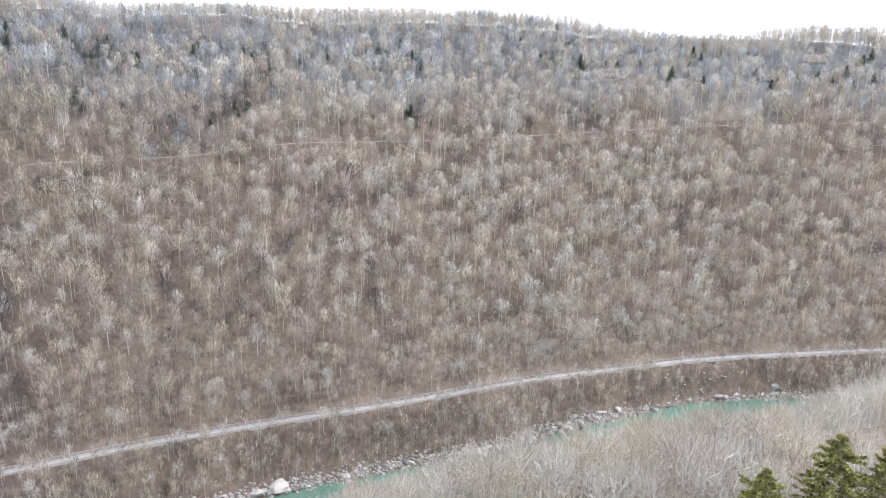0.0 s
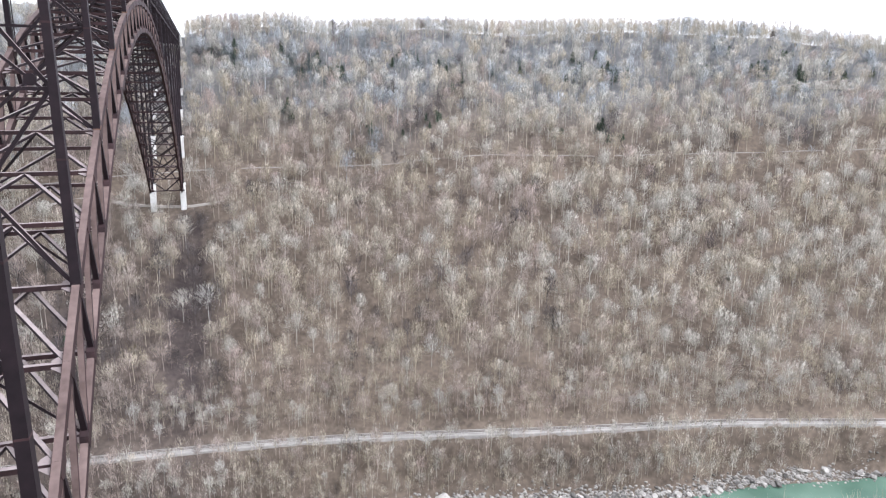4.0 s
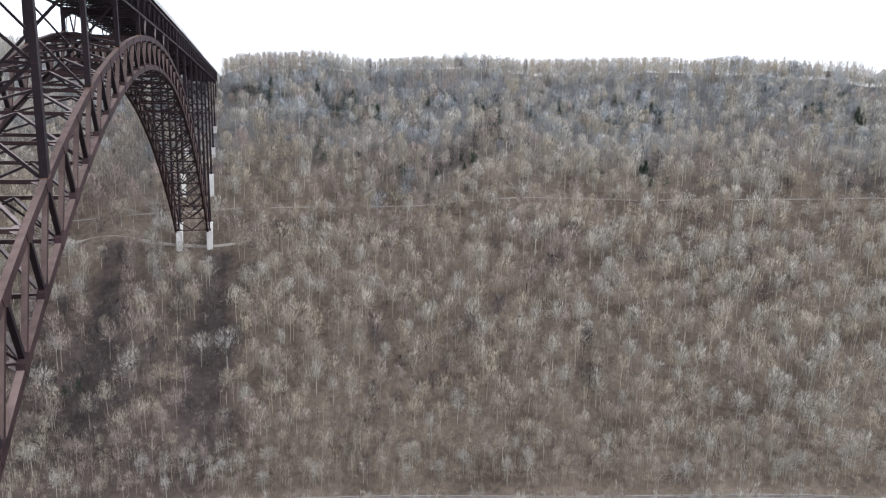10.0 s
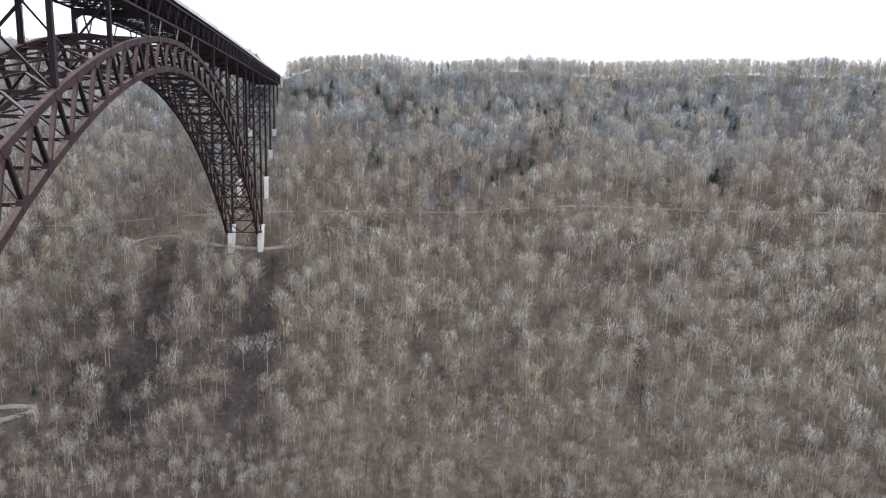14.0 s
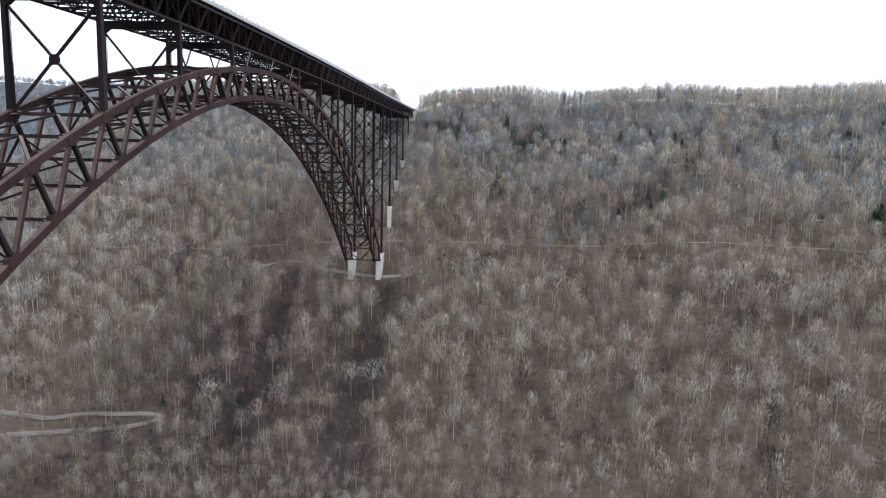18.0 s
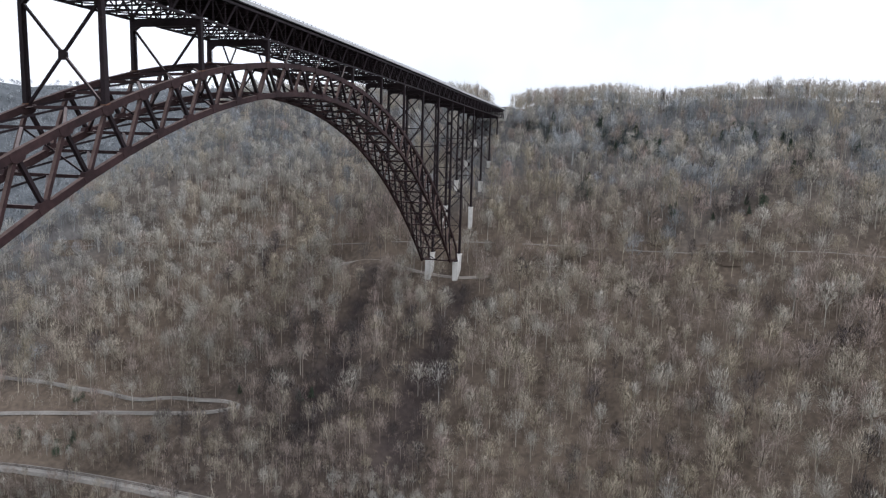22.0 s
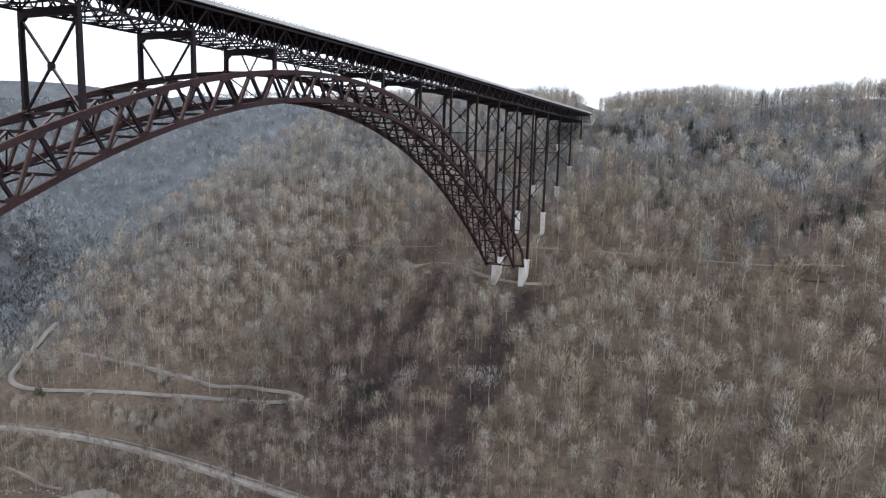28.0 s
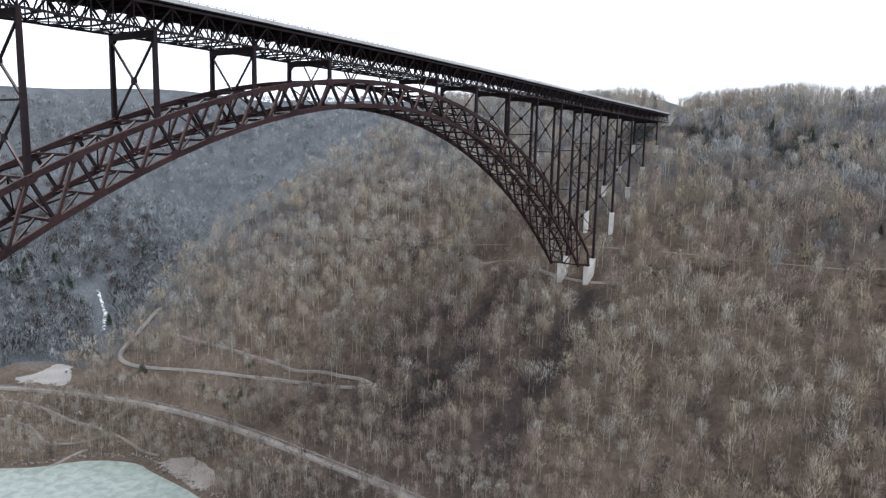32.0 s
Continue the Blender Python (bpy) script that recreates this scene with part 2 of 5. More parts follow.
def river_water():
    m, t, b = shader("green_river_water", 0.2)
    n, l = t.nodes, t.links
    co = n.new("ShaderNodeNewGeometry")
    broad, fine = n.new("ShaderNodeTexNoise"), n.new("ShaderNodeTexNoise")
    broad.inputs["Scale"].default_value, fine.inputs["Scale"].default_value = 0.03, 0.45
    fine.inputs["Detail"].default_value = 6
    r = n.new("ShaderNodeValToRGB")
    r.color_ramp.elements[0].position, r.color_ramp.elements[1].position = 0.35, 0.68
    r.color_ramp.elements[0].color, r.color_ramp.elements[1].color = (0.055, 0.103, 0.073, 1), (0.105, 0.168, 0.124, 1)
    u = n.new("ShaderNodeBump")
    u.inputs["Strength"].default_value, u.inputs["Distance"].default_value = 0.5, 0.5
    for k in (broad, fine):
        l.new(co.outputs["Position"], k.inputs["Vector"])
    l.new(broad.outputs["Fac"], r.inputs["Fac"])
    # upstream the sky's reflection is put into a paler, streaked base colour
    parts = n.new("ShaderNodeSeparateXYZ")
    sky_sheen = n.new("ShaderNodeMapRange")
    sky_sheen.inputs["From Min"].default_value, sky_sheen.inputs["From Max"].default_value = -60, -200
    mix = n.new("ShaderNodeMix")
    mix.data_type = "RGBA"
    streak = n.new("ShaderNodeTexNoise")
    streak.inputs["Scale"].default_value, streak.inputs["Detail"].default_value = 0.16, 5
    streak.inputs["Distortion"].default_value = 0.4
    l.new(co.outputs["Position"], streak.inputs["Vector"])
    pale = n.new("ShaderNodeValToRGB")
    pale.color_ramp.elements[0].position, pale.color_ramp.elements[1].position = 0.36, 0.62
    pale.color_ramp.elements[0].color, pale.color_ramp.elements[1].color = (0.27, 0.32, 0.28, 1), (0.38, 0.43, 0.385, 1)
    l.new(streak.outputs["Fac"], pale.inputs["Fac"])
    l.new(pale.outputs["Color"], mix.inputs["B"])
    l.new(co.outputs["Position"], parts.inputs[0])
    l.new(parts.outputs["X"], sky_sheen.inputs["Value"])
    l.new(sky_sheen.outputs["Result"], mix.inputs["Factor"])
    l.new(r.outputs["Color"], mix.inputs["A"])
    l.new(mix.outputs["Result"], b.inputs["Base Color"])
    l.new(fine.outputs["Fac"], u.inputs["Height"])
    l.new(u.outputs["Normal"], b.inputs["Normal"])
    return m


WATER = river_water()


# ---------------------------------------------------------------- building blocks
def mesh_of(name, verts, faces, mats, slots=None, smooth=False):
    me = bpy.data.meshes.new(name)
    me.from_pydata(verts, [], faces)
    for m in mats if isinstance(mats, (list, tuple)) else [mats]:
        me.materials.append(m)
    if slots is not None:
        me.polygons.foreach_set("material_index", np.asarray(slots, dtype=np.int32))
    if smooth:
        me.polygons.foreach_set("use_smooth", np.ones(len(me.polygons), dtype=bool))
    me.update()
    return me


def tri_mesh(name, verts, tris, mats, slots):
    """A large mesh from arrays of corners and triangles."""
    me = bpy.data.meshes.new(name)
    nv, nt = len(verts), len(tris)
    me.vertices.add(nv)
    me.vertices.foreach_set("co", np.ascontiguousarray(verts, dtype=np.float32).ravel())
    me.loops.add(nt * 3)
    me.loops.foreach_set("vertex_index", np.ascontiguousarray(tris, dtype=np.int32).ravel())
    me.polygons.add(nt)
    me.polygons.foreach_set("loop_start", np.arange(0, nt * 3, 3, dtype=np.int32))
    for m in mats:
        me.materials.append(m)
    me.polygons.foreach_set("material_index", np.ascontiguousarray(slots, dtype=np.int32))
    me.update(calc_edges=True)
    return me


def child(name, me, parent, label="", m=None):
    ob = new(name, me)
    ob.parent = parent
    if m is not None:
        ob.matrix_basis = m
    if label:
        ob["label"] = label
    return ob


BOX = [(-.5, -.5, 0), (.5, -.5, 0), (.5, .5, 0), (-.5, .5, 0), (-.5, -.5, 1), (.5, -.5, 1), (.5, .5, 1), (-.5, .5, 1)]
BOX_FACES = [(0, 3, 2, 1), (4, 5, 6, 7), (0, 1, 5, 4), (1, 2, 6, 5), (2, 3, 7, 6), (3, 0, 4, 7)]


def i_section():
    """A unit beam along z: two flanges and a web."""
    p = [(-.5, -.5), (.5, -.5), (.5, -.36), (.12, -.36), (.12, .36), (.5, .36), (.5, .5), (-.5, .5), (-.5, .36), (-.12, .36), (-.12, -.36), (-.5, -.36)]
    v = [(x, y, z) for z in (0, 1) for x, y in p]
    k = len(p)
    f = [(i, (i + 1) % k, (i + 1) % k + k, i + k) for i in range(k)] + [tuple(range(k - 1, -1, -1)), tuple(range(k, 2 * k))]
    return v, f


def frame_of(a, b, up=(0, 0, 1)):
    """Axes of a member from a to b: its local z runs along it, y as near to up as can be."""
    a, b = Vector(a), Vector(b)
    z = (b - a).normalized()
    u = Vector(up)
    if abs(z.dot(u)) > 0.99:
        u = Vector((0, 1, 0))
    x = u.cross(z).normalized()
    y = z.cross(x)
    return a, (b - a).length, x, y, z


def place_member(a, b, w, h, up=(0, 0, 1)):
    o, n, x, y, z = frame_of(a, b, up)
    m = Matrix((x * w, y * h, z * n)).transposed().to_4x4()
    m.translation = o
    return m


UNIT = {}


def member(name, a, b, w, h, mat, parent, up=(0, 0, 1), label="", section="box"):
    """One straight steel member as a part of its own; alike members share one unit mesh."""
    lit_dust = CHORD_LIT_DUST if "chord" in name or name == "web_member" else STEEL_LIT_DUST
    key = (mat.name, section, lit_dust.name)
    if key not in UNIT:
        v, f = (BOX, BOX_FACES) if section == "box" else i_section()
        # only the upper face takes the paler colour, for dust and sky light
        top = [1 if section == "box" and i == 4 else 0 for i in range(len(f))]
        UNIT[key] = mesh_of("member", v, f, [mat, lit_dust if mat in (STEEL, STEEL_RED) else mat], top)
    return child(name, UNIT[key], parent, label, place_member(a, b, w, h, up))


class Joined:
    """Members joined into one mesh, for those too many or too far to be picked apart."""

    def __init__(self):
        self.v, self.f = [], []

    def beam(self, a, b, w, h, up=(0, 0, 1)):
        m, k = place_member(a, b, w, h, up), len(self.v)
        self.v += [tuple(m @ Vector(p)) for p in BOX]
        self.f += [tuple(i + k for i in f) for f in BOX_FACES]

    def part(self, name, mat, parent, label=""):
        ob = child(name, mesh_of(name, self.v, self.f, mat), parent, label)
        return ob


# ---------------------------------------------------------------- the lie of the land
RAIL_X = [-4500, -900, -560, -430, -381, -345, -295, -244, -215, -156, -101, -58, 18, 93, 218, 318, 445, 584, 760, 1000, 4500]
RAIL_Y = [-2200, -420, -110, -5, 24, 40.5, 58, 69.5, 73, 74.5, 71, 68.5, 62, 52, 23, 3.5, -35, -100, -215, -390, -2600]
FAR_D = [-400, -120, -60, -42, -34, -20, -7, 7, 16, 40, 70, 115, 160, 181, 192, 205, 232, 269, 307, 344, 382, 405, 450, 600, 1500, 5000]
FAR_Z = [-4, -4, -3, 0, 5, 17, 25, 25, 30, 42, 56, 82, 109, 122, 126, 134, 156, 184, 203, 222, 250, 262, 269, 270, 272, 274]
# height of the treetops along the rim
RIM_X = [-400, -133, -55, -24, -14, 16, 26, 40, 75, 102, 122, 136, 152, 205, 260, 340, 390, 420, 470, 555, 612, 641, 668, 700, 752, 780, 806, 832, 860, 885, 918, 1100]
RIM_TOP = [291, 291.5, 290, 288, 283, 279, 283, 286, 288, 291, 289.5, 286, 283.5, 286, 288, 289.5, 290, 293, 293, 291.5, 289, 283, 278, 275.5, 272, 272, 278, 284, 286.5, 286, 282, 280]


def soft_interp(x, xs, ys, k=9.0):
    return sum(np.interp(x + o * k, xs, ys) for o in (-1.5, -0.75, 0, 0.75, 1.5)) / 5


def rail_line(x):
    return soft_interp(x, RAIL_X, RAIL_Y, 18.0)


def waves(x, y, size, seed):
    """Smooth, irregular swell between about -1 and 1."""
    rng = np.random.RandomState(seed)
    s = 0
    for k in range(7):
        a, ph, wl = rng.uniform(0, 2 * np.pi), rng.uniform(0, 2 * np.pi), size * rng.uniform(0.55, 1.7)
        s = s + np.sin((x * np.cos(a) + y * np.sin(a)) * 2 * np.pi / wl + ph)
    return s / 4.0


def smooth_step(x, a, b):
    t = np.clip((x - a) / (b - a), 0, 1)
    return t * t * (3 - 2 * t)


def shore(x):
    """Distance of the river's edge from the railway upstream, wider at the landing."""
    return soft_interp(x, [-420, -300, -277, -266, -257, -241, -224, -207, -153, -100], [110, 87, 75, 60, 51, 44, 40, 44, 49, 44], 3.0)


def bank_shift(x):
    """How much nearer to the railway the bank lies downstream."""
    return soft_interp(x, [90, 150, 207, 265, 300, 325, 365, 400, 425, 454, 489, 523, 700], [4, 9, 9, 6, 12, 15, 18, 24, 25, 23, 19, 12, 12], 6.0)


def spur_edge(y):
    return np.interp(y, [-200, 60, 90, 145, 175, 220, 246, 270, 291, 317, 363, 390, 440, 700, 1500], [-390, -330, -338, -352, -364, -368, -364, -350, -339, -330, -320, -314, -298, -230, -100])


def land(x, y):
    x, y = np.asarray(x, float), np.asarray(y, float)
    d = y - rail_line(x)
    low = np.where(d < -7, d - bank_shift(x) * smooth_step(-d, 7, 17), d)
    far = soft_interp(low, FAR_D, FAR_Z, 3.0)
    beach = soft_interp(np.where(d < -7, -7 + (d + 7) * 36 / (shore(x) - 7), d), [-400, -60, -44, -38, -28, -19, -11, -7, 7], [-4, -3, -0.5, 2.0, 5.0, 9.0, 17, 24, 25], 1.5)
    far = np.where(d < 7, far + (beach - far) * smooth_step(-x, 90, 150) * (d < 7), far)
    # the rim, with long swells
    far = far + smooth_step(d, 300, 440) * (soft_interp(x, RIM_X, RIM_TOP, 6.0) - 286.5)
    mid = smooth_step(d, 14, 60)
    far = far + mid * (5 * waves(x, y * 0.3, 150, 5) + 2.2 * waves(x, y, 46, 6)) * (1 - 0.85 * np.exp(-(x / 40) ** 2))
    # gullies that run down the slope on both sides of the bridge
    for gx, lean, deep, wide in ((-54, 0.0, 9, 13), (13, 0.06, 9, 13), (118, 0.0, 5, 16), (190, 1.5, 8, 30), (-190, -0.1, 6, 26)):
        u = x - gx - lean * (y - 150)
        far = far - deep * np.exp(-(u / wide) ** 2) * smooth_step(d, 30, 80) * (1 - smooth_step(d, 130, 178))
    # a spur falls away to a side valley upstream
    edge = spur_edge(y)
    out = np.maximum(0, edge - x)
    crest = np.where(out > 0, soft_interp(y - rail_line(edge), FAR_D, FAR_Z, 3.0), far)
    floor_z = 14 + np.maximum(0, y - 60) * 0.16 + np.maximum(0, y - 520) * 0.46
    head = np.maximum(far, 312 + 9 * waves(x, y, 330, 8)) * smooth_step(y, 600, 800) + far * (1 - smooth_step(y, 600, 800))
    side = np.maximum(crest - 0.95 * out, np.minimum(head, floor_z))
    creek = np.interp(y, [-400, 0, 190, 400, 700, 1500], [-640, -560, -530, -620, -700, -700])
    beyond = np.maximum(0, creek - x)
    hill = floor_z + 0.46 * beyond + 16 * waves(x, y, 300, 9) * smooth_step(beyond, 0, 120)
    hill = np.minimum(hill, 295 + 0.035 * beyond + 12 * waves(x, y, 700, 10))
    side = np.where(beyond > 0, np.maximum(side, np.minimum(hill, 380)), side)
    far = np.where((d > 7) & (out > 0), side, far)
    # level ground for a car park beside the railway
    q = np.sqrt(((x + 380) / 62) ** 2 + ((y - 52) / 30) ** 2)
    far = far + (26.0 - far) * (1 - smooth_step(q, 0.85, 1.3)) * (d > 7)
    # cutting for the road at the end of the bridge
    cut = 257.5 + 1.5 * np.maximum(0, np.abs(x) - 13)
    far = np.where((y > 440) & (np.abs(x) < 60) & (y < 640), np.minimum(far, cut), far)
    # the slope under the camera
    wide = 80 * smooth_step(-x, 100, 250)
    e = np.maximum(0, -(d + 97 + wide))
    near = np.minimum(0.81 * e, 116 + 0.13 * e) * (1 - 0.14 * smooth_step(x, 200, 420)) - 2 + 4 * waves(x, y, 120, 12) * smooth_step(e, 5, 60)
    near = np.where(e > 0, near, -4)
    return np.where(d < -97 - wide, np.maximum(near, -4), far)


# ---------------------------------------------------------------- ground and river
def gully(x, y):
    """Share of dark ground in strips down the slope under and beside the bridge."""
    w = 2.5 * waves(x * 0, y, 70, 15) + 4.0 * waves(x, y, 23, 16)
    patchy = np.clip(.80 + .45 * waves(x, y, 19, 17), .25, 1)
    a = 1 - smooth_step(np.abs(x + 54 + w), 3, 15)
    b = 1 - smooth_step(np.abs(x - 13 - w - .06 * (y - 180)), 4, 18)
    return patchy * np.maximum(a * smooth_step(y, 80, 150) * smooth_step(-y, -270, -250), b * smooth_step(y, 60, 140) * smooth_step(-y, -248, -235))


def darkened(x, y):
    """The darker foot of the slope below the bridge."""
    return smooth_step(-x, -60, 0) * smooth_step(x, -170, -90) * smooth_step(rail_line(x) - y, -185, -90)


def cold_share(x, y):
    """Share of blue-grey colour: more towards the rim, most beyond the spur as haze."""
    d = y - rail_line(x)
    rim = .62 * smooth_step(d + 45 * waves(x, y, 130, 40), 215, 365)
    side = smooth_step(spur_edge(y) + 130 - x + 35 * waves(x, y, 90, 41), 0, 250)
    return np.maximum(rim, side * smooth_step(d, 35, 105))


def make_ground():
    def steps(lo, hi, fine, far):
        core = list(np.arange(lo, hi + 0.1, fine))
        a, s, left = lo, fine, []
        while a > -far:
            s *= 1.15
            a -= s
            left.append(a)
        b, s, right = hi, fine, []
        while b < far:
            s *= 1.15
            b += s
            right.append(b)
        return np.array(left[::-1] + core + right)
    xs, ys = steps(-1150, 960, 6.5, 4400), steps(-430, 1000, 6.0, 4400)
    gx, gy = np.meshgrid(xs, ys)
    z = land(gx, gy)
    v = np.stack([gx, gy, z], -1).reshape(-1, 3)
    nx, ny = len(xs), len(ys)
    i = (np.arange(ny - 1)[:, None] * nx + np.arange(nx - 1)[None]).ravel()
    tris = np.concatenate([np.stack([i, i + 1, i + nx + 1], -1), np.stack([i, i + nx + 1, i + nx], -1)])
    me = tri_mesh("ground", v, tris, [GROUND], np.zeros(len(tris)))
    for name, field in (("cold", cold_share(v[:, 0], v[:, 1])), ("darkened", np.clip(gully(v[:, 0], v[:, 1]) + .6 * darkened(v[:, 0], v[:, 1]), 0, 1))):
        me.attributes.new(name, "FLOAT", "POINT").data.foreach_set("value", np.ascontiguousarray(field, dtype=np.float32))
    me.polygons.foreach_set("use_smooth", np.ones(len(me.polygons), dtype=bool))
    return tagged(new("ground", me), "brown leaf-littered gorge slopes and plateau", "ground", kind="structure")


make_ground()


def make_river():
    xs = np.arange(-900, 1101, 12.0)
    v, f = [], []
    for k, x in enumerate(xs):
        r = float(rail_line(x))
        wide = 80 * float(smooth_step(-x, 100, 250))
        for o in (-12, -45, -80 - wide * .5, -118 - wide):
            v.append((x, r + o, 0.0))
        if k:
            for j in range(3):
                p = (k - 1) * 4 + j
                f.append((p + 1, p + 5, p + 4, p))
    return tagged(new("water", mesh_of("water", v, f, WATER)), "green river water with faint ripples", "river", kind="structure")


make_river()


# ---------------------------------------------------------------- the steel arch bridge
BAY, HALF = 37.0, 10.5
END_BAY = 37.6


def arch_top(y):
    return 247.95 - 0.001644 * y * y


def arch_low(y):
    return 238.6 - 0.00188 * y * y


def truss_low(y):
    return 253.6 - 1.7 * (y / 259.0) ** 2 * (1 if abs(y) < 259 else 259.0 / abs(y))


DEEP = 7.2
bridge = tagged(new("arch_bridge"), "long dark brown weathering-steel arch bridge over the gorge", "bridge")
PANEL = BAY / 3
nodes_top = [k * PANEL for k in range(-20, 21)]
nodes_low = [(k + 0.5) * PANEL for k in range(-19, 19)]
PIN_Y, PIN_Z = 250.0, 138.0


def arch_ribs():
    for sx in (-1, 1):
        x = sx * HALF
        tops = [Vector((x, y, arch_top(y))) for y in nodes_top]
        lows = [Vector((x, y, arch_low(y))) for y in nodes_low]
        tops = [Vector((x, -PIN_Y, PIN_Z))] + tops[0 if abs(nodes_top[0]) < PIN_Y else 1:len(tops) if abs(nodes_top[-1]) < PIN_Y else -1] + [Vector((x, PIN_Y, PIN_Z))]
        lows = [Vector((x, -PIN_Y, PIN_Z))] + lows + [Vector((x, PIN_Y, PIN_Z))]
        for pts, name in ((tops, "upper_chord"), (lows, "lower_chord")):
            for p, q in zip(pts, pts[1:]):
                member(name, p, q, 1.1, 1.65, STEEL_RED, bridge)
        for k, p in enumerate(tops[1:-1]):
            for q in sorted(lows[1:-1], key=lambda w: abs(w.y - p.y))[:2]:
                if abs(q.y - p.y) < PANEL:
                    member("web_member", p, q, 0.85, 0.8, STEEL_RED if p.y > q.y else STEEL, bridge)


arch_ribs()


def arch_plates():
    """Connection plates at the arch nodes, flat plates for the laterals, and column base plates."""
    outline = ((-1.9, -.7), (-1.1, -1.5), (1.1, -1.5), (1.9, -.7), (1.9, .75), (-1.9, .75))

    def plate(flip):
        v = [(x, y, z * flip) for x in (-.64, .64) for y, z in outline]
        f = [tuple(range(5, -1, -1)), tuple(range(6, 12))] + [(i, (i + 1) % 6, (i + 1) % 6 + 6, i + 6) for i in range(6)]
        return mesh_of("gusset_plate", v, f, STEEL_RED)

    flat_v = [(x, y, z) for z in (-.06, .06) for x, y in ((0, -1.7), (1.5, -.7), (1.5, .7), (0, 1.7))]
    flat_f = [(3, 2, 1, 0), (4, 5, 6, 7), (0, 1, 5, 4), (1, 2, 6, 5), (2, 3, 7, 6), (3, 0, 4, 7)]
    flat = mesh_of("lateral_plate", flat_v, flat_f, [STEEL, STEEL_LIT_DUST], [0, 1, 0, 0, 0, 0])
    base = mesh_of("base_plate", [(x * 1.35, y * 1.6, z) for x, y, z in BOX], BOX_FACES, RUST)
    upper, lower = plate(1), plate(-1)
    for nodes, curve, slope, me in ((nodes_top, arch_top, -2 * .001644, upper), (nodes_low, arch_low, -2 * .00188, lower)):
        for y in nodes:
            if abs(y) > PIN_Y - 5:
                continue
            lean = math.degrees(math.atan(slope * y))
            for sx in (-1, 1):
                m = pose(sx * HALF, y, curve(y), lean, 0, 0)
                child("gusset_plate", me, bridge, "", m)
                child("lateral_plate", flat, bridge, "", pose(sx * (HALF - .55), y, curve(y) + .2, lean * (1 if sx < 0 else -1), 0, 0 if sx < 0 else 180))
    for k in range(-6, 7):
        if k:
            for sx in (-1, 1):
                y = k * BAY
                child("base_plate", base, bridge, "orange-rusted column base plate", pose(sx * HALF, y, arch_top(y) + .75, math.degrees(math.atan(-2 * .001644 * y)), 0, 0) @ Matrix.Diagonal((1, 1, .3, 1)))


arch_plates()


def arch_bracing():
    for k, y in enumerate(nodes_top):
        z = arch_top(y)
        if abs(y) > PIN_Y - 6:
            continue
        member("top_strut", (-HALF, y, z), (HALF, y, z), 0.85, 0.75, STEEL_RED, bridge)
        if k + 1 < len(nodes_top) and abs(nodes_top[k + 1]) < PIN_Y:
            y2 = nodes_top[k + 1]
            z2, s = arch_top(y2), 1 if k % 2 else -1
            member("top_lateral", (-HALF * s, y, z), (0, y2, z2), 0.62, 0.5, STEEL, bridge)
            member("top_lateral", (HALF * s, y, z), (0, y2, z2), 0.62, 0.5, STEEL, bridge)
    for k, y in enumerate(nodes_low):
        z = arch_low(y)
        member("low_strut", (-HALF, y, z), (HALF, y, z), 0.85, 0.75, STEEL_RED, bridge)
        yt = y - PANEL / 2
        zt = arch_top(yt)
        for s in (-1, 1) if k % 2 else ():
            member("sway_brace", (s * HALF, y, z), (0, yt, zt), 0.4, 0.4, STEEL, bridge)
        if k + 1 < len(nodes_low):
            y2 = nodes_low[k + 1]
            z2, s = arch_low(y2), 1 if k % 2 else -1
            member("low_lateral", (-HALF * s, y, z), (0, y2, z2), 0.62, 0.5, STEEL, bridge)
            member("low_lateral", (HALF * s, y, z), (0, y2, z2), 0.62, 0.5, STEEL, bridge)


arch_bracing()


def tapered_column(name, base, top, wide_low, wide_top, parent):
    v = []
    for (x, y, z), w in ((base, wide_low), (top, wide_top)):
        v += [(x - w * .42, y - w * .5, z), (x + w * .42, y - w * .5, z), (x + w * .42, y + w * .5, z), (x - w * .42, y + w * .5, z)]
    return child(name, mesh_of(name, v, [(3, 2, 1, 0), (4, 5, 6, 7), (0, 1, 5, 4), (1, 2, 6, 5), (2, 3, 7, 6), (3, 0, 4, 7)], STEEL), parent)


PED_TOP = {11: 174.0, 12: 193.0, 13: 209.5, 14: 229.0}


